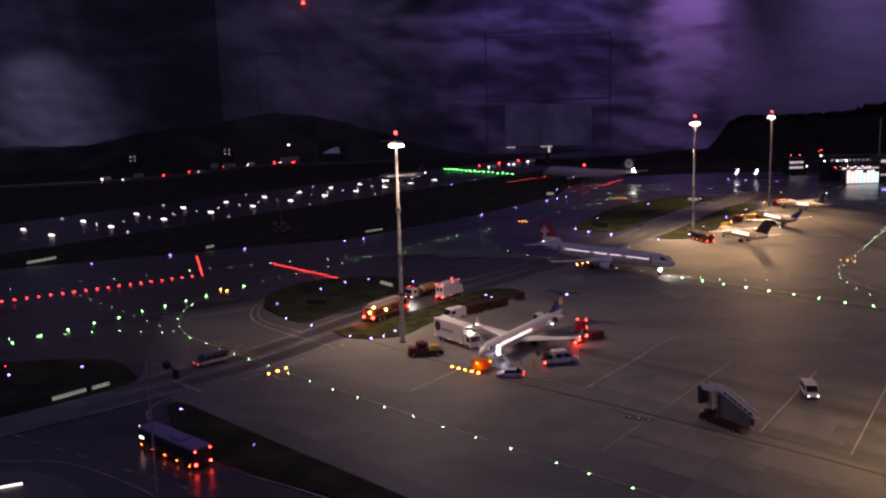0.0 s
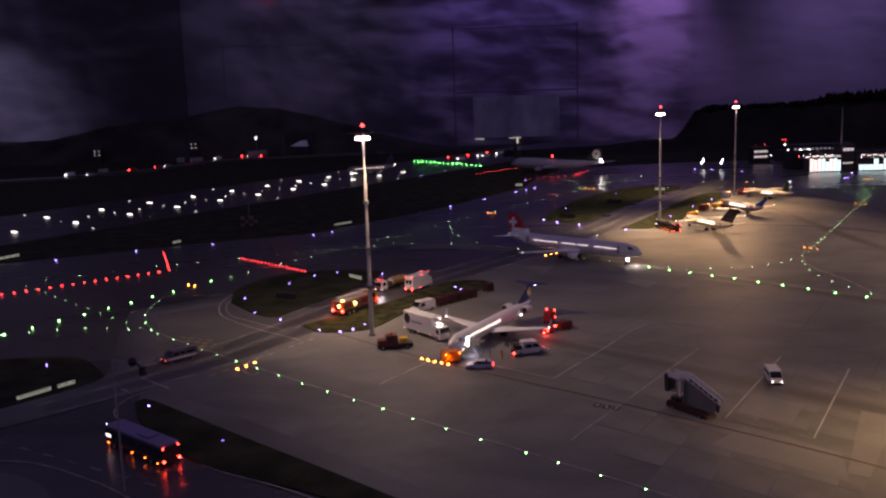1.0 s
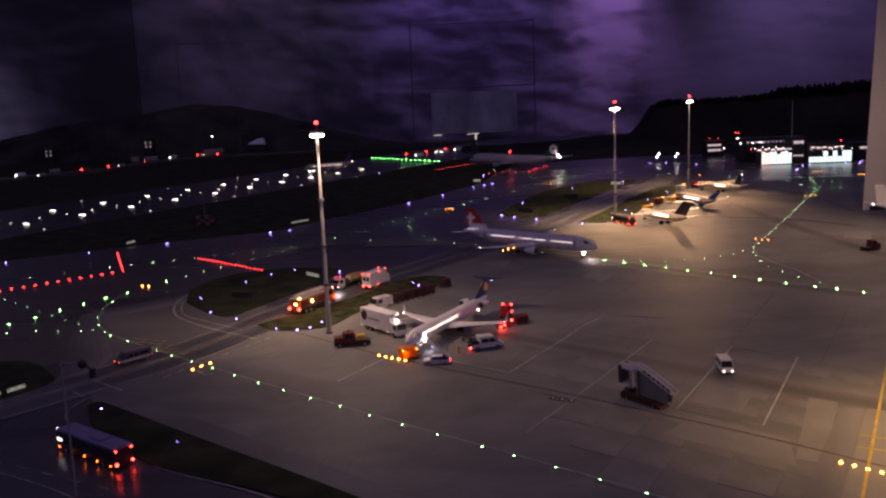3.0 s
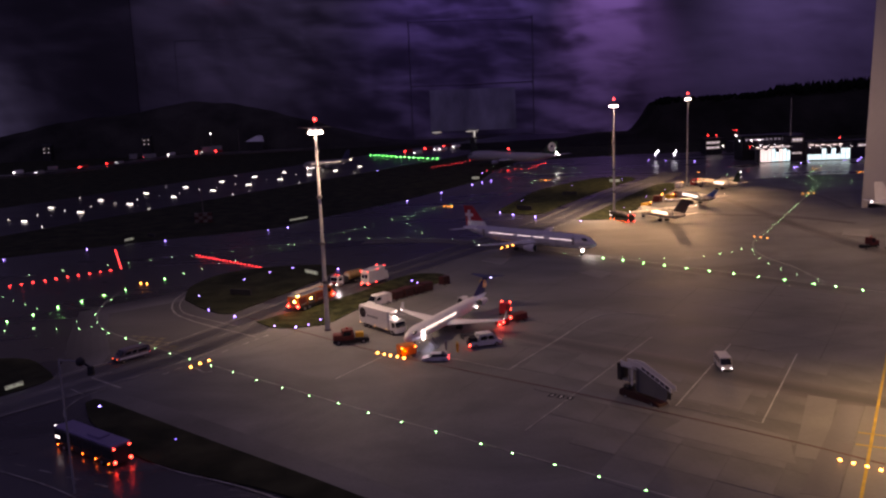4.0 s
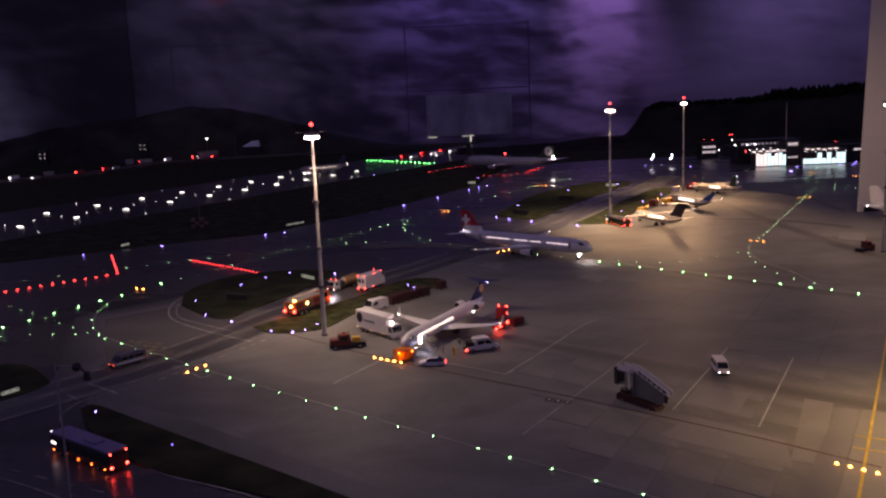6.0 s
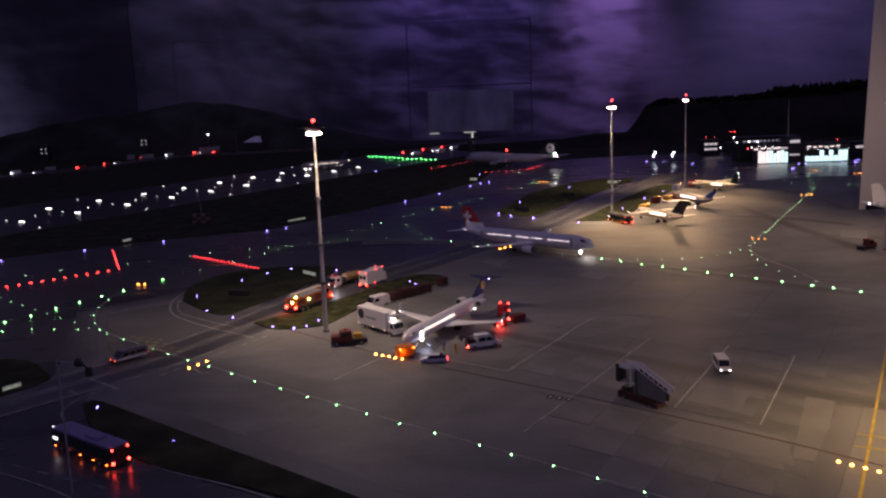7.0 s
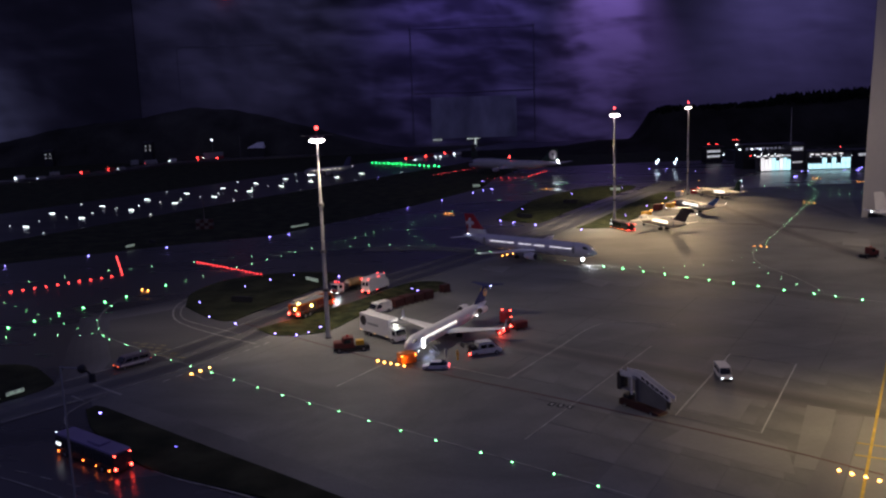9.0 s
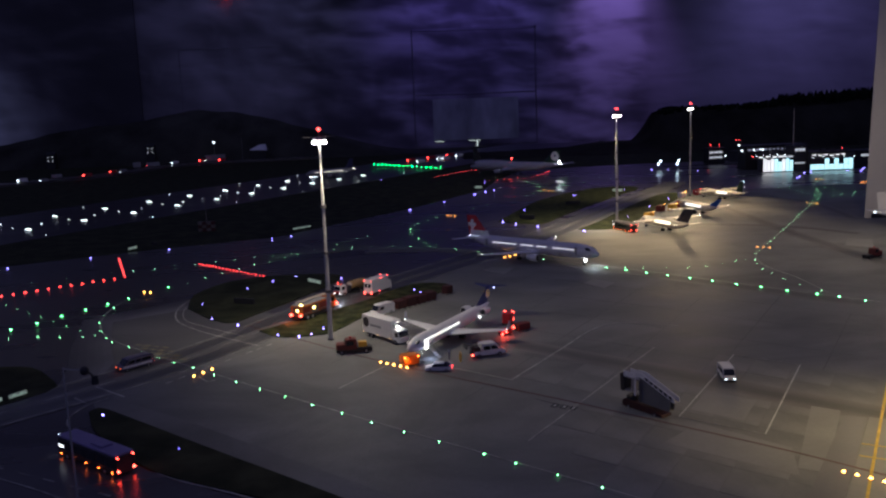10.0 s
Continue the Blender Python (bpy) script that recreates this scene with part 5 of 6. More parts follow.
def open_van(x, y, turn, label):
    """A crew van, its rear half open and loaded: cab towards +x, tailgate raised at -x."""
    v = thing("crew_van", x, y, turn, label, "van", "airport vehicles")
    part("floor_pan", Shape().box(-0.1, 0, 0.42, 6.0, 1.9, 0.4, 0.08), DARK, v)
    cab = part("body", Shape().hull([[(p, yy * k, q) for p, q in ((3.0, 0.45), (3.0, 1.05), (2.2, 1.3), (1.35, 2.4), (1.0, 2.52), (-1.3, 2.52), (-1.45, 2.3), (-1.45, 0.45))] for yy, k in ((-1.05, 0.93), (-1.05, 1.0), (1.05, 1.0), (1.05, 0.93))]), WHITE_PAINT, v, "white cab and roof")
    part("windscreen", Shape().hull([[(2.24, yy, 1.38), (1.46, yy * 0.92, 2.3), (1.56, yy * 0.92, 2.34), (2.36, yy, 1.40)] for yy in (-0.95, 0.95)]), GLASS_DARK, v)
    for sgn in (1, -1):
        for q in ((1.75, 1.15, 0.35, 0.35), (0.15, 0.15, -1.1, -1.1)):
            part("side_window", Shape().side([(q[0], 1.42), (q[1], 2.1), (q[2], 2.1), (q[3], 1.42)], sgn * 1.05 - 0.02, sgn * 1.05 + 0.02), GLASS_DARK, cab)
        part("side_board", Shape().box(-2.2, sgn * 1.0, 0.5, 1.5, 0.08, 0.75, 0.02), WHITE_PAINT, v)
        part("pillar", Shape().box(-2.95, sgn * 0.95, 0.5, 0.12, 0.12, 1.95, 0.03), DARK, v)
    part("roof_frame", Shape().box(-2.2, 0.95, 2.38, 1.6, 0.1, 0.1).box(-2.2, -0.95, 2.38, 1.6, 0.1, 0.1), DARK, v)
    part("loaded_crate", Shape().box(-2.2, 0, 0.82, 1.2, 1.6, 1.1, 0.1), DARK, v, "dark load in the open rear")
    part("tailgate", Shape().side([(-3.0, 2.5), (-4.1, 2.75), (-4.3, 1.9), (-4.18, 1.9), (-4.0, 2.62), (-3.0, 2.36)], -0.95, 0.95), DARK, v, "open dark tailgate")
    part("bumper", Shape().box(3.0, 0, 0.4, 0.2, 2.0, 0.3, 0.08), DARK, v)
    wheels(v, (1.95, -2.0), 1.05, 0.4, 0.26)
    bulbs(v, "headlamp", [(3.0, s * 0.76, 0.88) for s in (1, -1)], glow("soft_headlamp", (1.0, 0.95, 0.85), 5), 0.27)
    bulbs(v, "tail_lamp", [(-3.15, -0.85, 0.7)], G_TAIL, 0.38)
    return v


open_van(16.0, 149.7, 15, "white crew van with an open dark rear beside the regional jet")
car(6.8, 142.3, 173, "silver-grey car with a lit red tail lamp near the regional jet", LILAC_PAINT, G_RED, None)
minibus = van(51.8, 129.8, -98, "white minibus with headlamps on, standing on the open apron", L=5.4, w=2.0, h=2.4, head=G_WHITE)
minibus.scale = (0.92, 0.92, 0.92)
van(-3.0, 184.8, 222, "plain white delivery van behind the catering truck", L=5.7, w=2.1, h=2.5, cargo=True)
van(-47.0, 153.6, 225, "small dark grey van with red lamps on the service road", material("violet_grey_enamel", (0.16, 0.14, 0.19), 0.4, var=0.1, bump=0.03), L=6.2, w=2.1, h=2.3, head=glow("red_marker_lens", (1.0, 0.12, 0.03), 1.6), tail=G_RED, stripe=LILAC_PAINT)


def tug(x, y, turn, label, crate=True):
    v = thing("tow_truck", x, y, turn, label, "truck", "airport vehicles")
    part("chassis", Shape().box(0, 0, 0.45, 6.6, 1.9, 0.5, 0.08), DARK, v)
    part("bonnet", Shape().box(2.3, 0, 0.9, 1.9, 2.1, 1.1, 0.25), MAROON, v)
    part("cab", Shape().hull([[(p, yy, q) for p, q in ((1.9, 0.9), (1.5, 2.7), (-0.4, 2.8), (-0.6, 0.9))] for yy in (-1.05, 1.05)]), MAROON, v)
    part("windscreen", Shape().hull([[(1.80, yy, 1.6), (1.58, yy, 2.55), (1.66, yy, 2.57), (1.88, yy, 1.62)] for yy in (-0.9, 0.9)]), GLASS_DARK, v)
    for sgn in (1, -1):
        part("side_window", Shape().side([(1.5, 1.7), (1.3, 2.5), (0.0, 2.5), (0.0, 1.7)], sgn * 1.05 - 0.02, sgn * 1.05 + 0.02), GLASS_DARK, v)
    part("load_bed", Shape().box(-1.9, 0, 0.95, 2.6, 2.1, 0.25, 0.05), DARK, v)
    if crate:
        part("crate", Shape().box(-1.6, 0, 1.2, 1.5, 1.3, 0.9, 0.1), YELLOW_PAINT, v, "small yellow crate on the bed")
    part("roof_beacon", Shape().box(0.6, 0, 2.8, 0.4, 0.4, 0.35, 0.08), RED_PAINT, v)
    wheels(v, (2.3, -2.2), 1.12, 0.5, 0.32)
    return v


tug(-8.0, 156.2, 186, "dark red flatbed tow truck with a yellow crate")


def fire_engine(x, y, turn, label):
    v = thing("fire_engine", x, y, turn, label, "fire engine", "airport vehicles")
    part("chassis", Shape().box(0, 0, 0.6, 10.6, 2.2, 0.5), DARK, v)
    part("body", Shape().box(-1.2, 0, 1.1, 8.2, 2.7, 1.9, 0.15), FIRE_PAINT, v)
    part("roof_deck", Shape().box(-1.2, 0, 3.0, 8.0, 2.5, 0.16, 0.05), GREY_PAINT, v, "grey roof deck")
    part("cab", Shape().hull([[(p, yy, q) for p, q in ((5.4, 0.9), (5.4, 1.8), (4.8, 3.3), (2.9, 3.4), (2.9, 0.9))] for yy in (-1.35, 1.35)]), FIRE_PAINT, v)
    part("windscreen", Shape().hull([[(5.44, yy, 1.85), (4.92, yy, 3.1), (5.0, yy, 3.12), (5.52, yy, 1.87)] for yy in (-1.2, 1.2)]), GLASS_DARK, v)
    lad = part("ladder", Shape().box(-0.4, 0.5, 3.5, 8.8, 0.14, 0.22).box(-0.4, -0.3, 3.5, 8.8, 0.14, 0.22), CREAM_PAINT, v, "pale ladder on the roof")
    for k in range(12):
        part("rung", Shape().box(-4.4 + 0.72 * k, 0.1, 3.54, 0.09, 0.8, 0.09), STEEL, lad)
    for sgn in (1, -1):
        part("side_window", Shape().box(4.0, sgn * 1.36, 2.1, 1.2, 0.05, 0.85, 0.02), GLASS_DARK, v)
        part("skirt", Shape().box(-1.2, sgn * 1.34, 0.75, 8.0, 0.08, 0.4), DARK, v)
        for k in range(3):
            shut = part("locker", Shape().box(-3.9 + 2.5 * k, sgn * 1.37, 1.25, 2.2, 0.06, 1.5, 0.03), STEEL_DARK if k == 1 else MAROON, v)
            part("locker_bar", Shape().box(-3.9 + 2.5 * k, sgn * 1.41, 1.5, 1.8, 0.04, 0.1), STEEL, shut)
    part("rear_shutter", Shape().box(-5.33, 0, 1.3, 0.06, 1.4, 1.5, 0.03), STEEL_DARK, v)
    wheels(v, (3.6, -2.2, -3.6), 1.38, 0.62, 0.4)
    flash = glow("yellow_flash_lens", (1.0, 0.62, 0.16), 12)
    bulbs(v, "tail_lamp", [(-5.35, s * 1.1, 1.3) for s in (1, -1)], G_TAIL, 0.5)
    bulbs(v, "flash_lamp", [(-5.35, -0.4, 2.2), (-5.0, -1.0, 3.15), (-1.85, -1.45, 2.2)], flash, 0.5)
    bulbs(v, "front_flash_lamp", [(5.6, -0.7, 1.45), (5.2, -1.5, 1.5)], G_TAIL, 0.42)
    return v


fire = fire_engine(-17.8, 187.0, 57, "orange-red fire engine with a pale ladder and lit lamps")
fire.scale = (1.15, 1.15, 1.15)


def tanker(x, y, turn, label):
    v = thing("tank_truck", x, y, turn, label, "truck", "airport vehicles")
    part("chassis", Shape().box(0, 0, 0.6, 11, 1.6, 0.5), DARK, v)
    tank = part("tank", Shape().hull([[(p, k * 1.25 * math.cos(2 * math.pi * i / 16), 2.3 + k * 1.15 * math.sin(2 * math.pi * i / 16)) for i in range(16)] for p, k in ((-5.4, 0.6), (-5.1, 1), (0.2, 1), (0.4, 0.8))]), TAN_PAINT, v, "tan tank", True)
    for q in (-3.6, -1.8):
        part("hatch", Shape().rod((q, 0, 3.4), (q, 0, 3.62), 0.4, 0.36, 10), STEEL_DARK, tank)
    part("tank_end", Shape().rod((0.36, 0, 2.3), (0.5, 0, 2.3), 0.95, 0.8, 14), CREAM_PAINT, tank, "pale tank end")
    part("pump_house", Shape().box(1.7, 0, 1.0, 1.8, 2.4, 1.5, 0.2), STEEL_DARK, v, "dark pump housing behind the cab")
    part("cab", Shape().hull([[(p, yy, q) for p, q in ((5.4, 0.7), (5.4, 1.7), (5.0, 3.0), (3.0, 3.1), (3.0, 0.7))] for yy in (-1.25, 1.25)]), WHITE_PAINT, v, "white cab")
    part("red_band", Shape().box(5.43, 0, 1.15, 0.06, 2.3, 0.45), RED_PAINT, v)
    part("windscreen", Shape().hull([[(5.44, yy, 1.75), (5.1, yy, 2.85), (5.18, yy, 2.87), (5.52, yy, 1.77)] for yy in (-1.1, 1.1)]), GLASS_DARK, v)
    for sgn in (1, -1):
        part("side_window", Shape().box(4.2, sgn * 1.26, 1.85, 1.1, 0.05, 0.85, 0.02), GLASS_DARK, v)
    part("grille", Shape().box(5.42, 0, 0.72, 0.1, 1.8, 0.4), DARK, v)
    part("beacon_bar", Shape().box(4.2, 0, 3.1, 0.5, 1.8, 0.3, 0.08), RED_PAINT, v)
    wheels(v, (4.0, -2.6, -3.9), 1.28, 0.55, 0.4)
    bulbs(v, "headlamp", [(5.5, s * 0.95, 0.95) for s in (1, -1)], G_HEAD, 0.2)
    bulbs(v, "flash_lamp", [(4.2, s * 0.75, 3.4) for s in (1, -1)], G_TAIL, 0.24)
    bulbs(v, "tail_lamp", [(-5.5, s * 0.95, 1.0) for s in (1, -1)], G_ORANGE, 0.3)
    return v


tank = tanker(-10.7, 208.7, 230, "tank truck with white and red cab, tan tank, headlamps on")
tank.scale = (0.9, 0.9, 0.9)


def ambulance(x, y, turn, label):
    v = thing("ambulance_truck", x, y, turn, label, "truck", "airport vehicles")
    part("chassis", Shape().box(0, 0, 0.6, 11.5, 1.8, 0.5), DARK, v)
    part("box_body", Shape().box(-1.0, 0, 1.0, 9.4, 2.7, 3.1, 0.14), WHITE_PAINT, v)
    part("cab", Shape().hull([[(p, yy, q) for p, q in ((5.8, 0.7), (5.8, 1.6), (5.2, 2.8), (3.8, 3.0), (3.8, 0.7))] for yy in (-1.2, 1.2)]), WHITE_PAINT, v)
    for sgn in (1, -1):
        part("rear_window", Shape().box(-5.72, sgn * 0.55, 2.3, 0.06, 0.75, 0.9, 0.02), GLASS_DARK, v)
    wheels(v, (4.4, -2.6, -3.8), 1.3, 0.55, 0.38)
    bulbs(v, "tail_lamp", [(-5.75, s * 1.1, 1.1) for s in (1, -1)], G_TAIL, 0.42)
    bulbs(v, "marker_lamp", [(-5.7, s * 1.15, 3.9) for s in (1, -1)] + [(3.4, s * 1.2, 4.1) for s in (1, -1)] + [(-0.5, -1.38, 3.9), (-1.5, -1.38, 1.1)], G_RED, 0.30)
    return v


amb_truck = ambulance(-4.0, 206.2, 57, "white box ambulance truck with red marker lamps")
amb_truck.scale = (0.76, 0.84, 1.05)


def bus(x, y, turn, label, L=12.5, roof=None, side=None, rear=True):
    v = thing("apron_bus", x, y, turn, label, "bus", "apron buses")
    a, w = L / 2, 2.8
    part("body", Shape().box(0, 0, 0.45, L, w, 2.35, 0.15), side or DARK, v)
    part("roof", Shape().box(0, 0, 2.8, L * 0.985, w * 0.97, 0.3, 0.12), roof or BUS_ROOF, v)
    part("roof_unit", Shape().box(-a * 0.25, 0, 3.1, 2.8, w * 0.6, 0.28, 0.1), roof or BUS_ROOF, v)
    part("windscreen", Shape().box(a + 0.01, 0, 1.1, 0.06, w * 0.9, 1.5, 0.02), GLASS_DARK, v)
    for sgn in (1, -1):
        for k in range(6):
            part("side_window", Shape().box(-a + 1.3 + k * (L - 2.6) / 5, sgn * (w / 2 + 0.01), 1.35, (L - 2.6) / 5 * 0.88, 0.05, 1.1, 0.02), GLASS_DARK, v)
        bulbs(v, "marker_lamp", [(a - 0.7 - k * (L - 1.6) / 4, sgn * (w / 2 + 0.02), 0.7) for k in range(5)], glow("red_orange_marker_lens", (1.0, 0.14, 0.02), 12), 0.2)
    part("lit_door", Shape().box(a - 0.9, w / 2 + 0.03, 1.55, 1.2, 0.06, 0.4, 0.02), glow("dim_door_light", (0.9, 0.92, 1.0), 1.8), v)
    wheels(v, (a - 2.2, -a + 2.6), w / 2 + 0.02, 0.5, 0.35)
    bulbs(v, "headlamp", [(a + 0.05, s * 1.05, 0.85) for s in (1, -1)], G_WHITE, 0.3)
    bulbs(v, "roof_lamp", [(a - 0.1, w * 0.40, 3.0)], G_WHITE, 0.27)
    bulbs(v, "tail_lamp", [(-a - 0.05, s * 1.1, 0.95) for s in (1, -1)], G_TAIL, 0.36)
    bulbs(v, "tail_lamp", [(-a - 0.05, s * 1.1, 2.7) for s in (1, -1)], G_TAIL, 0.24)
    return v


bus(-39.8, 110.3, 139, "dark apron bus with violet-grey roof and red tail lamps", 13.6)
bus(78.3, 286.5, 104, "dark apron bus with grey roof and red lamps beside a mast", 12, STEEL_DARK)


STAIR_GREY = material("worn_grey_sheet", (0.15, 0.15, 0.145), 0.6, var=0.15, coarse=30, bump=0.03)


def stairs(x, y, turn, label):
    """A stair truck: the flight climbs towards -x."""
    v = thing("passenger_stairs", x, y, turn, label, "stairs", "airport vehicles")
    part("chassis", Shape().hull([[(p, yy, q) for p, q in ((4.6, 0.35), (4.4, 0.75), (1.5, 1.35), (-3.6, 1.7), (-4.2, 1.2), (-4.2, 0.35))] for yy in (-1.2, 1.2)]), OXBLOOD, v)
    for sgn in (1, -1):
        part("side_panel", Shape().side([(6.7, 3.25), (6.7, 4.1), (-0.3, 6.75), (-2.0, 6.75), (-2.0, 5.95), (-0.5, 5.95)], sgn * 0.6 - 0.06, sgn * 0.6 + 0.06), WHITE_PAINT, v)
        for k in range(6):
            q, z = 6.2 - 1.02 * k, 3.70 + 0.385 * k
            part("panel_opening", Shape().side([(q, z - 0.06), (q, z + 0.40), (q - 0.72, z + 0.67), (q - 0.72, z + 0.21)], sgn * 0.67 - 0.02, sgn * 0.67 + 0.02), DARK, v)
        part("lower_panel", Shape().side([(5.6, 1.5), (5.9, 3.5), (-0.4, 5.85), (-1.0, 5.85), (-1.0, 1.6)], sgn * 0.54 - 0.04, sgn * 0.54 + 0.04), STAIR_GREY, v)
    for k in range(15):
        part("step", Shape().box(6.3 - 0.45 * k, 0, 3.2 + 0.172 * k, 0.5, 1.06, 0.12), STEEL, v)
    part("platform", Shape().box(-2.6, 0, 5.4, 4.0, 1.8, 0.2, 0.05), GREY_PAINT, v)
    for sgn in (1, -1):
        part("platform_rail", Shape().box(-2.9, sgn * 0.85, 5.6, 2.6, 0.1, 0.9, 0.03), WHITE_PAINT, v)
        part("front_post", Shape().box(-1.6, sgn * 0.85, 2.6, 0.4, 0.14, 2.9, 0.03), WHITE_PAINT, v)
    part("bumper_hood", Shape().hull([[(p, yy, q) for p, q in ((-4.0, 2.9), (-3.9, 4.6), (-4.3, 5.9), (-4.9, 5.9), (-4.8, 2.9))] for yy in (-1.0, 1.0)]), DARK, v, "dark rubber bumper")
    part("hood_frame", Shape().box(-3.1, 0, 3.0, 1.5, 1.7, 0.3, 0.05).box(-2.3, 0, 3.0, 0.3, 1.7, 2.4), STEEL, v)
    part("support", Shape().rod((-0.6, 0.6, 0.6), (-0.6, 0.6, 5.6), 0.14).rod((-0.6, -0.6, 0.6), (-0.6, -0.6, 5.6), 0.14), STEEL_DARK, v)
    part("engine_cover", Shape().box(-2.9, 0, 1.4, 1.7, 1.9, 0.9, 0.3), DARK, v)
    wheels(v, (3.0, -2.8), 1.25, 0.42, 0.28)
    return v


sta = stairs(35.2, 117.8, -58, "white passenger stairs on a dark red chassis, standing alone")
sta.scale = (0.84, 0.84, 0.84)


def ground_unit(x, y, turn, label, mat, glowing=None, size=(2.6, 1.8, 1.6), name="ground_power_unit"):
    v = thing(name, x, y, turn, label, "ground unit", "apron carts")
    part("housing", Shape().box(0, 0, 0.45, *size, 0.18), mat, v)
    part("panel", Shape().box(size[0] / 2, 0, 0.8, 0.06, size[1] * 0.7, size[2] * 0.5), DARK, v)
    part("drawbar", Shape().rod((size[0] / 2, 0, 0.45), (size[0] / 2 + 1.2, 0, 0.3), 0.08), STEEL_DARK, v)
    wheels(v, (size[0] * 0.3, -size[0] * 0.3), size[1] / 2, 0.3, 0.2)
    if glowing:
        bulbs(v, "warning_lamp", glowing, G_TAIL, 0.42)
    return v


gpu = ground_unit(2.0, 146.2, 20, "orange pushback tug lit by amber lamps under the jet nose", ORANGE_PAINT, None, (3.0, 2.2, 1.7), "pushback_tug")
bulbs(gpu, "work_lamp", [(-1.3, -1.2, 1.9), (1.2, -1.2, 1.9)], G_ORANGE, 0.3)
for k in range(5):
    amber.at(-3.1 + 1.15 * k, 149.2 - 0.98 * k, 0.15)
ground_unit(22.6, 170.6, 60, "red loader with warning lamps behind the wing", RED_PAINT, [(0.7, -0.8, 1.2), (0.7, -0.8, 2.6), (0.7, 0.9, 2.6)], (2.2, 1.8, 2.2), "belt_loader")
ground_unit(24.6, 165.2, 30, "dark red baggage cart beside the wing tip", MAROON, None, (3.2, 1.7, 1.3), "baggage_cart")
ground_unit(21.0, 162.8, 30, "low red cart with warning lamps under the wing tip", RED_PAINT, [(-1.3, -0.8, 0.6), (-0.4, -0.8, 0.9), (1.4, -0.8, 1.5)], (2.6, 1.5, 0.9), "baggage_cart")
ground_unit(12.4, 201.5, 40, "small dark red equipment box on the apron", OXBLOOD, None, (2.2, 1.8, 1.8), "equipment_box")
for k in range(4):
    ground_unit(0.8 + 2.3 * k, 189.2 + 2.1 * k, 43, "dark red covered baggage dolly in a row", OXBLOOD, None, (2.9, 2.4, 1.7 + 0.15 * (k % 2)), "baggage_dolly")


def figurine(x, y, turn, mat):
    s = Shape().rod((0, -0.16, 0), (0, -0.12, 0.85), 0.12, 0.15, 6).rod((0, 0.16, 0), (0, 0.12, 0.85), 0.12, 0.15, 6).rod((0, 0, 0.8), (0, 0, 1.5), 0.22, 0.27, 8).ball(0, 0, 1.68, 0.16, 8, 5)
    f = part("figurine", s, mat, None, "tiny plain model figurine standing on the apron", True)
    f.matrix_basis = pose(x * K, y * K, 0.14 * K, 0, 0, turn)
    tagged(f, category="figurine", group="figurines by the jet")


figurine(9.0, 148.2, 20, GREY_PAINT)
figurine(10.9, 146.6, 200, YELLOW_PAINT)

airstair = thing("airstair", 5.6, 150.6, -36, "small lit airstair at the regional jet door", "stairs")
for k in range(6):
    part("step", Shape().box(0.3 + 0.36 * k, 0, 2.0 - 0.34 * k, 0.4, 1.0, 0.1), STEEL, airstair)
for sgn in (1, -1):
    part("rail", Shape().rod((0.2, sgn * 0.5, 3.0), (2.3, sgn * 0.5, 1.0), 0.05).rod((2.3, sgn * 0.5, 1.0), (2.3, sgn * 0.5, 0.1), 0.05).rod((0.2, sgn * 0.5, 3.0), (0.2, sgn * 0.5, 2.0), 0.05), STEEL, airstair)

tractor = tug(126.4, 219.4, 20, "dull red baggage tractor with a low bed beside the apron edge", False)
tractor.scale = (0.84, 0.9, 1.05)
for x, y, m_, lb in ((104.6, 331, MAROON, "dark red loader at the parked aircraft"), (110, 333, YELLOW_PAINT, "yellow ground unit lit by warm lamps"), (127, 372, WHITE_PAINT, "white service cart at the far stand"), (137, 381, RED_PAINT, "red service cart at the far stand"), (94, 311, YELLOW_PAINT, "yellow cart beside the grass strip"), (116, 341, RED_PAINT, "red cart between the parked aircraft")):
    g = ground_unit(x, y, 50, lb, m_, None, (4.2, 2.4, 2.2), "service_cart")
    bulbs(g, "work_lamp", [(1.6, -1.0, 2.7), (-1.6, -1.0, 2.4)], G_RED if m_ is RED_PAINT else G_AMBER, 0.4)

# ---- lamp post, signs ----
post = thing("lamp_post", -38.2, 98.6, 8, "thin grey lamp post with a dark lantern beside the perimeter road", "lamp post")
part("pole", Shape().rod((0, 0, 0), (0, 0, 16.6), 0.14, 0.10, 8), GREY_PAINT, post)
part("arm", Shape().rod((0, 0, 16.4), (1.9, 0.3, 16.0), 0.09), GREY_PAINT, post)
part("lantern", Shape().ball(2.2, 0.3, 15.9, 0.55, 10, 6).rod((3.2, 0.4, 14.2), (3.2, 0.4, 15.2), 0.45, 0.35, 8).rod((2.5, 0.3, 15.8), (3.2, 0.4, 15.0), 0.12), DARK, post, "dark unlit lantern")


def sign(x, y, turn, w, label, lit=True, h=1.3, bars=4):
    v = thing("taxiway_sign", x, y, turn, label, "sign", "taxiway signs")
    part("case", Shape().box(0, 0, 0.35, w, 0.5, h, 0.06), DARK, v)
    for q in (-0.35, 0.35):
        part("leg", Shape().rod((w * q, 0, 0), (w * q, 0, 0.4), 0.08), STEEL_DARK, v)
    if lit:
        f = part("face", Shape().box(0, -0.27, 0.45, w * 0.96, 0.06, h * 0.85), G_SIGN, v, "pale lit sign face")
        for k in range(bars):
            part("lettering_bar", Shape().box(-w * 0.38 + w * 0.76 * k / max(bars - 1, 1), -0.31, 0.75, w * 0.42 / bars, 0.04, h * 0.3), GREY_PAINT, f)
    return v


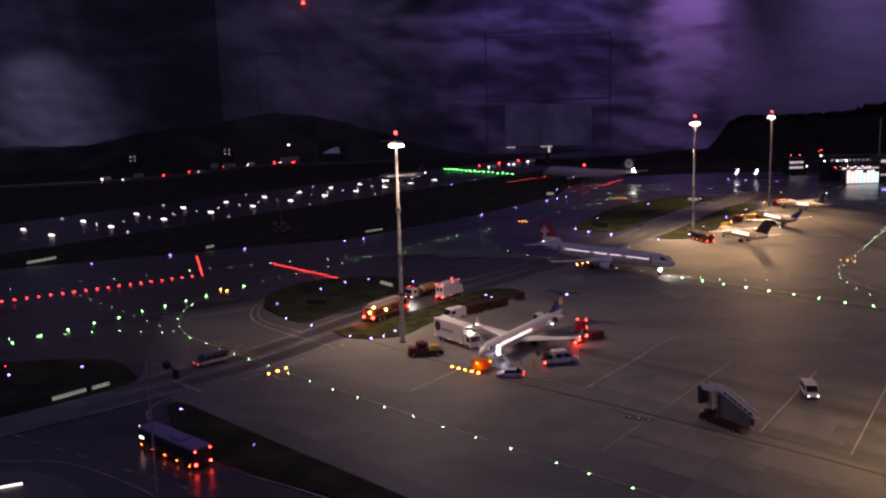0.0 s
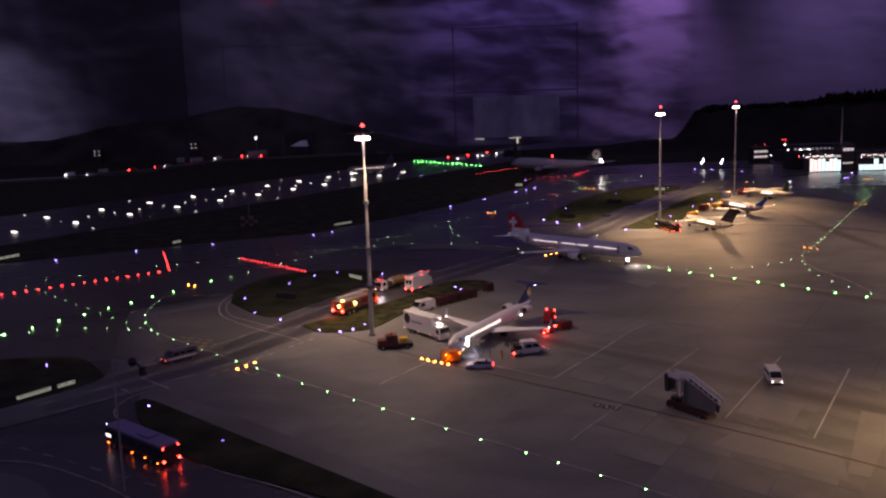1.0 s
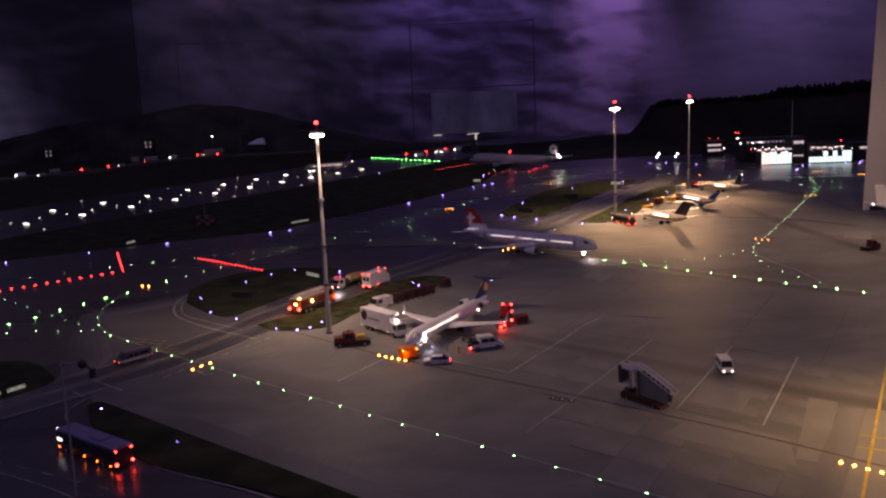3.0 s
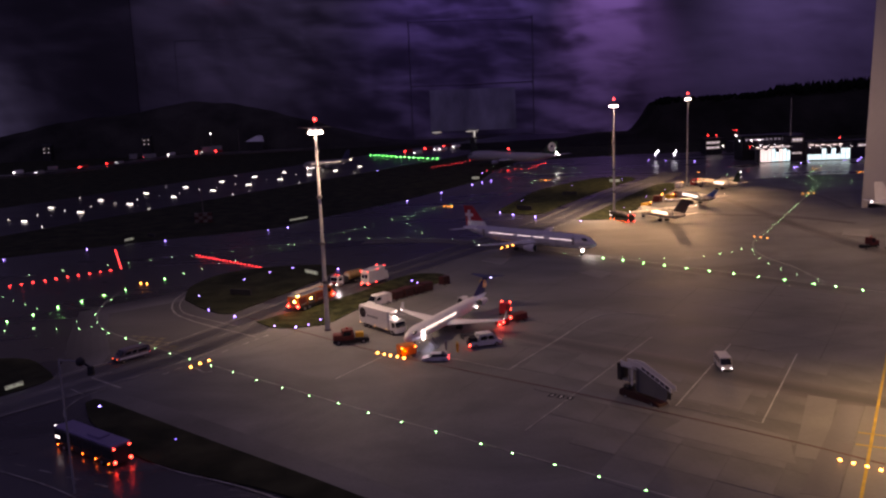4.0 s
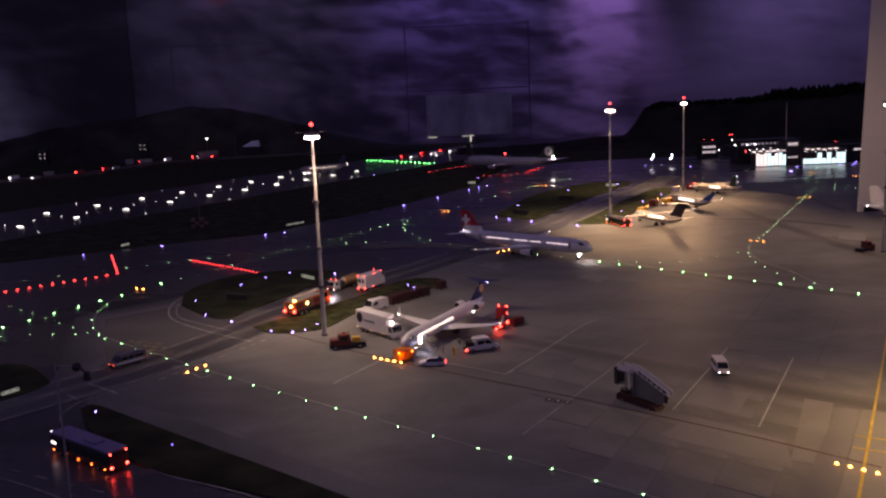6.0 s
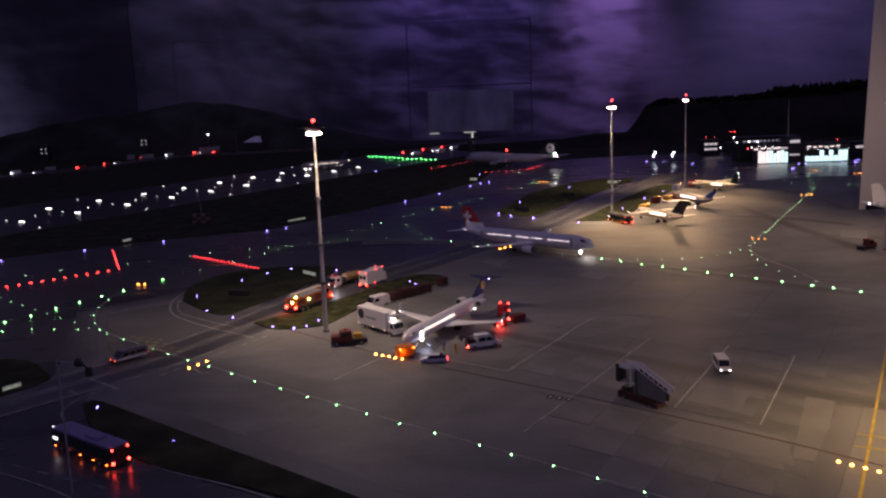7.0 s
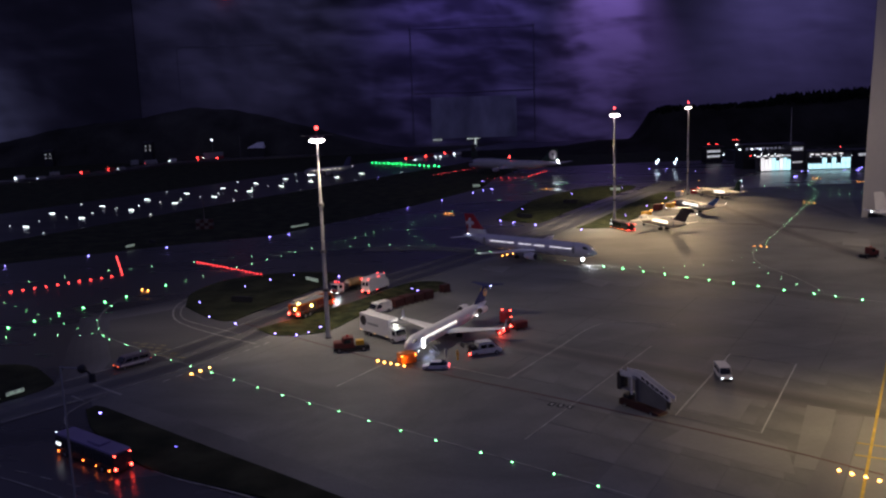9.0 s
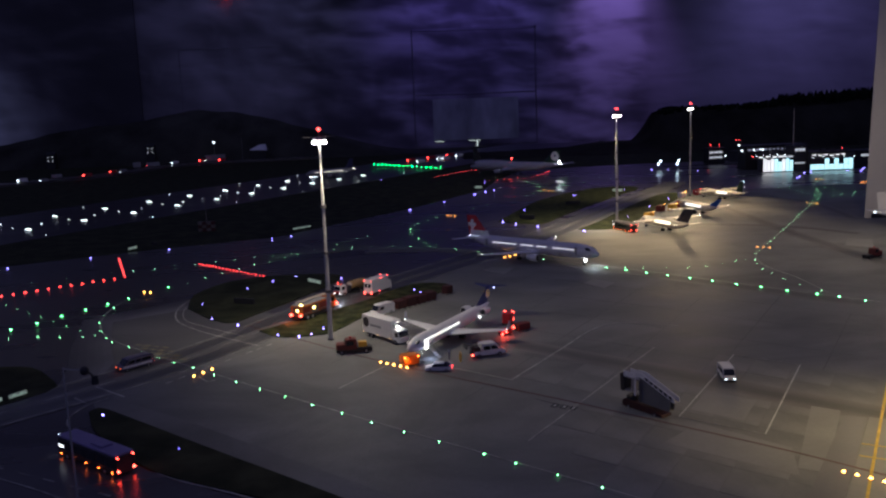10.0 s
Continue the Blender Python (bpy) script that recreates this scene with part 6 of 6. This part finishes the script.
sign(-65.4, 135.7, 53, 6.0, "long lit taxiway sign with unreadable lettering on the grass", True, 0.7, 9)
sign(-62.0, 140.0, 53, 3.2, "short lit taxiway sign beside a longer one", True, 0.7, 3)
sign(-20.4, 222.0, -52, 6.0, "lit greenish-white taxiway sign on the grass island", True, 0.95)
sign(-34.0, 327.6, 48, 9.0, "dim long taxiway sign on dark grass", True, 0.65, 6)
sign(-35.2, 201.2, -24, 5.5, "unlit dark taxiway sign seen from behind", False)
sign(51.2, 325, -40, 6.5, "unlit dark taxiway sign seen from behind", False, 1.6)
sign(77, 364, -20, 6, "unlit dark taxiway sign seen from behind", False, 1.6)
sign(108, 408, -30, 5, "pale lit taxiway sign on the far grass", True)
sign(46, 452, -20, 4, "small pale lit taxiway sign far across the taxiway", True)
board = thing("lit_marker_board", -57.2, 100.9, 25, "low white bar on the pavement corner, light given as glow", "sign", "taxiway signs", 0.32)
part("case", Shape().box(-0.4, 0, 0, 3.8, 0.35, 0.45, 0.06), DARK, board)
# glow stands in for the light falling on the white bar
part("face", Shape().box(-0.4, -0.2, 0.06, 3.6, 0.06, 0.32), glow("white_board_face", (0.9, 0.95, 1.0), 1.4), board, "glowing white face")
sign(-135.6, 273.4, 62, 11, "dim long taxiway sign beside the runway", True, 0.9, 5)
sign(-87.4, 294.8, 62, 4, "small dim taxiway sign beside a red stop bar", True, 0.8, 3)
sign(-81.5, 301.6, -40, 4, "small grey unlit sign beside a red stop bar", False, 0.9)
radar = thing("antenna_pole", -70.2, 333.5, 0, "thin pole on a dark red chequered hut", "antenna")
part("pole", Shape().rod((0, 0, 3), (0, 0, 13), 0.22, 0.12), STEEL_DARK, radar)
for i in range(4):
    for j in range(3):
        part("hut_panel", Shape().box(-2.4 + 1.6 * i, 0, 0.2 + 1.2 * j, 1.6, 2.0, 1.2), (OXBLOOD if (i + j) % 2 else STEEL_DARK), radar)

# ---- far buildings ----


def block(name, x, y, turn, w, d, h, label, mat):
    v = thing(name, x, y, turn, label, "building", "far buildings")
    part("wall", Shape().box(0, 0, 0, w, d, h), mat, v)
    part("roof", Shape().box(0, 0, h, w + 1.2, d + 1.2, 0.7, 0.1), DARK, v)
    return v


def panes(v, w, d, z, h, n, mat, name="window", fill=0.9, depth=0.15, x0=None):
    for k in range(n):
        part(name, Shape().box(-w / 2 + w * (k + 0.5) / n + (x0 or 0), -d / 2 - depth / 2, z, w / n * fill, depth, h, 0.03), mat, v)


CLADDING = material("dark_cladding", (0.085, 0.08, 0.082), 0.6, var=0.15, coarse=12, fine=120, bump=0.05)
hall = block("terminal_building", 216.8, 478, 0, 18.5, 6, 9.5, "terminal wing with a glowing cyan glass front", CLADDING)
for k in range(8):
    part("glass_pane", Shape().box(-7.6 + 2.15 * k, -3.07, 0.5, 2.0, 0.15, (6.9, 6.2, 6.9, 6.9, 5.2, 6.6, 6.9, 5.8)[k], 0.03), G_HALL_WARM if k in (0, 1, 2, 5) else G_HALL, hall)
panes(hall, 9, 6, 8.0, 1.0, 3, G_HALL_DIM, x0=4)
for k in range(9):
    part("mullion", Shape().box(-8.65 + 2.15 * k, -3.2, 0.4, 0.14, 0.3, 7.4), DARK, hall)
for k in range(4):
    part("fascia_lamp", Shape().box(-11.5 + 3.9 * k, -6.5, 8.4 + 0.25 * (k % 2), 2.3, 0.3, 0.7, 0.1), G_HALL_WARM, hall, "pale lamp strip over the canopy")
part("canopy", Shape().box(-3, -4.6, 7.7, 25, 3.6, 0.4, 0.08), CLADDING, hall)
bulbs(hall, "canopy_lamp", [(-13.5 + 4 * k, -5.6, 9.6 + (k % 2) * 0.3) for k in range(5)] + [(-10.5, -3, 13), (-9.3, -5, 8.0)], G_WHITE, 0.48)
bulbs(hall, "roof_beacon", [(-15.5, -5, 9.2)], G_RED, 0.48)
for k in range(5):
    part("roof_unit", Shape().box(-7 + 3.5 * k, 1 - (k % 2) * 2, 10.1, 3.2, 2.6, 1.0 + 0.6 * (k % 3), 0.1), CLADDING, hall)
tower = block("control_tower", 230.4, 482, 0, 8.5, 9, 13.5, "dark square tower between the terminal wings", CLADDING)
panes(tower, 6, 9, 4.0, 0.8, 3, G_HALL_DIM), panes(tower, 6, 9, 11, 1.6, 3, G_HALL_DIM)
part("antenna", Shape().rod((-3.4, -3, 13.5), (-3.4, -3, 35), 0.3, 0.12), STEEL, tower)
hall2 = block("terminal_building", 247.2, 479, -9, 24, 14, 9.8, "long terminal wing with a cyan lit glass front", CLADDING)
for k in range(9):
    part("glass_pane", Shape().box(-10.2 + 2.55 * k, -7.07, 0.6, 2.3, 0.15, 6.0 if k in (3, 5, 7, 8) else 3.0, 0.03), G_HALL, hall2)
    part("sash", Shape().box(-10.2 + 2.55 * k, -7.2, 3.5, 2.55, 0.2, 0.14), DARK, hall2)
for k in range(10):
    part("mullion", Shape().box(-11.5 + 2.55 * k, -7.22, 0.5, 0.14, 0.25, 6.3), DARK, hall2)
for k in range(6):
    part("fascia_lamp", Shape().box(-9.5 + 3.1 * k, -7.3, 8.0 + (0.5, 0.2, 0.5, 0.1, 0.4, 0.6)[k], 2.2, 0.3, 0.6, 0.1), G_HALL_WARM, hall2, "pale lamp strip on the upper front")
bulbs(hall2, "roof_beacon", [(8, 0, 12)], G_RED, 0.48)
part("canopy", Shape().box(0, -8.4, 6.9, 25, 3.0, 0.35, 0.08), CLADDING, hall2)
bulbs(hall2, "canopy_lamp", [(-11 + 5.5 * k, -9.6, 7.7) for k in range(5)], G_WHITE, 0.36)
for k in range(4):
    part("roof_unit", Shape().box(-9 + 6 * k, 1 - (k % 2) * 2, 10.5, 3.0, 2.4, 0.8 + 0.5 * (k % 2), 0.1), CLADDING, hall2)
annex = block("terminal_annex", 276, 490, 0, 16, 10, 9, "low terminal annex with a row of lit windows", DARK)
panes(annex, 12, 10, 6, 1.4, 4, G_HALL_DIM)
roofs = block("terminal_upper_deck", 223.5, 499, 0, 36, 12, 13.5, "set-back upper deck of the terminal, dimly lit", DARK)
panes(roofs, 34, 12, 11.2, 1.1, 14, glow("faint_deck_glass", (0.75, 0.75, 1.0), 0.16), fill=0.6)
bulbs(roofs, "roof_lamp", [(-22, -6, 14.5), (-20, -6, 11.5), (-13, -6.5, 11.5), (-8, -6.5, 11.5)], G_WHITE, 0.8)
office = block("office_block", 209.5, 552, 4, 11, 8, 9.6, "small two-storey office block with lit windows", DARK)
for z in (3.6, 6.8):
    panes(office, 9, 8, z, 1.3, 3, G_HALL_DIM, x0=-0.8)
bulbs(office, "roof_beacon", [(-2.5, 0, 11.8), (3.4, 0, 11.6)], G_RED, 0.48), bulbs(office, "wall_lamp", [(5.8, -4, 5)], G_WHITE, 0.8)
shed = block("hangar", 232, 560, 8, 16, 10, 6.4, "low dark hangar with small white lamps", CLADDING)
bulbs(shed, "wall_lamp", [(-6, -5, 11), (-2.5, -5, 10.5), (6, -5.2, 5)], G_WHITE, 0.8), bulbs(shed, "roof_beacon", [(-5.2, 0, 14), (-3, 0, 14)], G_RED, 0.48)
part("mast", Shape().rod((-4, -4, 8), (-4, -4, 14), 0.25), STEEL_DARK, shed)


def yard_lamp(x, y, label):
    v = thing("yard_lamp", x, y, 0, label, "lamp", "yard lamps")
    part("pole", Shape().rod((0, 0, 0), (0, 0, 5.5), 0.2, 0.15), STEEL_DARK, v)
    bulbs(v, "lamp_head", [(0.6, -0.3, 5.6), (-0.5, -0.3, 3.8)], glow("bluish_yard_lamp_lens", (0.66, 0.82, 1.0), 16), 0.85)


yard_lamp(163.3, 520, "twin white yard lamp on a short post")
yard_lamp(173.4, 516, "twin white yard lamp on a short post")

# ---- far road with small vehicles ----
structure("far_road", Shape().ribbon([(-420, 545), (-256, 618), (-214, 668), (-190, 752), (-150, 788), (-60, 800)], 18, 1.6, 1.6), ASPHALT, "dark far road on a low bank")


def far_vehicle(x, y, turn, label, mat, L, h, heads=0, tails=0, name="far_van", lift=1.6):
    v = thing(name, x, y, turn, label, "vehicle", "far vehicles", lift)
    part("body", Shape().box(0, 0, 0.4, L, 2.4, h, 0.25), mat, v)
    part("cab", Shape().box(L * 0.38, 0, 0.5, L * 0.25, 2.3, h * 0.8, 0.3), GLASS_DARK, v)
    wheels(v, (L * 0.32, -L * 0.32), 1.25, 0.45)
    if heads:
        bulbs(v, "headlamp", [(L / 2 + 0.2, s * 0.8, 1.2) for s in (1, -1)], G_WHITE, heads * 0.56)
    if tails:
        bulbs(v, "tail_lamp", [(-L / 2 - 0.2, s * 0.8, 1.4) for s in (1, -1)], G_RED, tails * 0.56)


for x, y, L, h, hd, tl, mat in ((-254, 621, 6, 2.4, 1.7, 0, WHITE_PAINT), (-236, 612, 5, 2, 0.9, 0, GREY_PAINT), (-240, 646, 7, 2.5, 0, 0, GREY_PAINT), (-219, 649, 6, 2.2, 0, 1.5, RED_PAINT),
                                (-209, 677, 5, 2, 0, 1.1, RED_PAINT), (-203, 682, 5, 2, 0.7, 0, GREY_PAINT), (-208, 736, 6, 4, 0, 0, GREY_PAINT), (-197, 744, 11, 3.2, 0, 0.5, GREY_PAINT),
                                (-184, 766, 6, 2.4, 1.4, 0, WHITE_PAINT), (-165, 788, 6, 2.2, 0, 1.6, RED_PAINT), (-155, 793, 20, 5.0, 0.8, 0, GREY_PAINT), (-147, 784, 6, 2.2, 0, 1.6, RED_PAINT)):
    far_vehicle(x, y, 222 if hd else 42, "small far vehicle with lamps on the bank road" if hd or tl else "pale far truck parked on the bank road", mat, L, h, hd, tl)
for x, y, hd, tl in ((17.8, 692, 0, 1.5), (24.7, 674, 1.3, 0), (34.8, 716, 0, 1.6), (42, 704, 1.2, 0), (46, 702, 1.2, 0), (52.2, 744, 0, 1.5), (59.2, 730, 1.6, 0)):
    far_vehicle(x, y, 200 if hd else 20, "small far vehicle with lamps behind the runway end", RED_PAINT if tl else WHITE_PAINT, 6, 2.4, hd, tl, lift=0.08)

# ---- dark bands on the concrete ----
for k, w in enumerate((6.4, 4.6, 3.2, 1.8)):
    line("dark_band", smooth_line([(8, 169), (29.6, 148.1), (42, 136.2), (51.5, 125.3), (66.8, 110.3), (78, 99)], 4), w, DARK_BANDS[k], "broad dark soft-edged band across the concrete", 0.195 + 0.003 * k)
    line("dark_band", smooth_line([(-8, 270), (18, 263), (40, 240), (74, 202), (100, 170)], 4), w * 1.15, DARK_BANDS[k], "broad dark tyre-worn band along the taxi line", 0.193 + 0.003 * k)

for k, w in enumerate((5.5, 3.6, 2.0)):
    line("dark_band", smooth_line([(131, 362), (131.5, 337), (129.4, 303), (127, 272), (126.2, 242), (126, 216), (128, 190)], 4), w, DARK_BANDS[k + 1], "dark soft-edged band beside the far stands", 0.201 + 0.003 * k)
    line("dark_band", smooth_line([(100, 296), (118, 288), (134, 276), (146, 256)], 4), w * 0.7, DARK_BANDS[k + 1], "dark soft-edged band turning off the stands", 0.210 + 0.002 * k)
    line("dark_band", smooth_line([(157, 394), (164, 366), (167, 330), (160, 290)], 4), w, DARK_BANDS[k], "dark soft-edged band beside the far stands", 0.201 + 0.003 * k)


def hill_house(x, y, z, label):
    v = thing("hill_house", x, y, 0, label, "house", "far buildings", z)
    part("wall", Shape().box(0, 0, -14, 7.5, 6, 18), DARK, v)
    part("roof", Shape().hull([[(-4.2, -3.4, 4), (4.2, -3.4, 4), (4.2, 3.4, 4), (-4.2, 3.4, 4)], [(-4.0, -0.2, 6.5), (4.0, -0.2, 6.5), (4.0, 0.2, 6.5), (-4.0, 0.2, 6.5)]]), DARK, v)
    for q in (-1.9, 1.9):
        for h in (-1.8, 1.6):
            part("window", Shape().box(q, -3.05, h, 0.8, 0.1, 1.1), G_HALL_DIM, v)


hill_house(-298.5, 796, 8.6, "small dark hillside house with lit windows")
hill_house(-211.5, 796, 12.6, "small dark hillside house with lit windows")
tent = thing("pale_roof_hut", -115.5, 792, 0, "pale violet-white tent roof on an added dark plinth", "hut", "far buildings")
# dark plinth added to hold the roof at its height in the camera's view
part("wall", Shape().box(0, 0, 0, 12, 5, 10.2), DARK, tent)
part("roof", Shape().hull([[(-8.5, -3.2, 9.9), (7.0, -3.2, 9.5), (7.0, 3.2, 9.5), (-8.5, 3.2, 9.9)], [(0.5, -0.3, 14.6), (6.0, -0.3, 14.8), (6.0, 0.3, 14.8), (0.5, 0.3, 14.6)]]), material("pale_roof_sheet", (0.75, 0.75, 0.8), 0.6, var=0.1), tent, "pale sloping roof")
part("flag_pole", Shape().rod((-15, 0, 0), (-15, 0, 21), 0.3, 0.2), STEEL_DARK, tent)
lone = thing("hill_lamp", -156, 798, 0, "single white lamp on a post on the hill", "lamp", "", 10)
part("post", Shape().rod((0, 0, -6), (0, 0, 8), 0.2), STEEL_DARK, lone)
bulbs(lone, "lamp_head", [(0, -0.3, 8)], G_WHITE, 1.5)
# ---- sealed joints of the wider apron ----
SEAL = material("joint_sealant", (0.150, 0.147, 0.138), 0.7, var=0.3, coarse=20, fine=200, bump=0.05, spec=0.1)
for k in range(12):
    a = Vector((-30 + 12.0 * k, 150 - 9.6 * k))
    line("joint_seal", [a + Vector((0.561, 0.828)) * (6 + 5 * (k % 3)), a + Vector((0.561, 0.828)) * (88 + 9 * (k % 2))], 0.11, SEAL, "thin dark sealed joint in the concrete", 0.150)
for k in range(6):
    a = Vector((2, 168)) + Vector((0.561, 0.828)) * 14.8 * k
    line("joint_seal", [a + Vector((0.73, -0.684)) * (4 * (k % 3)), a + Vector((0.73, -0.684)) * (84 + 8 * (k % 2))], 0.11, SEAL, "thin dark sealed joint in the concrete", 0.152)

# ---- concrete slabs of the near apron ----
SU, SV = Vector((0.561, 0.828)), Vector((0.73, -0.684))
mesh_of = {}
org = Vector((12, 118))
apr = bpy.data.objects["apron"]
for i in range(-4, 7):
    for j in range(-2, 11):
        w, d = 7.4, 6.4
        c = org + SU * (i * w) + SV * (j * d)
        if not (86 < c.y < 140 and 24 < c.x < 80):
            continue
        if "slab" not in mesh_of:
            a = SU * (w / 2 - 0.02)
            b = SV * (d / 2 - 0.02)
            s = Shape().plate([-a - b, a - b, a + b, -a + b], 0.12, 0.19)
            ob = part("slab", s, SLAB, apr)
            mesh_of["slab"] = ob.data
        else:
            ob = new("slab", mesh_of["slab"])
            ob.parent = apr
        ob.location = (c.x * K, c.y * K, random.uniform(-0.01, 0.0) * K)
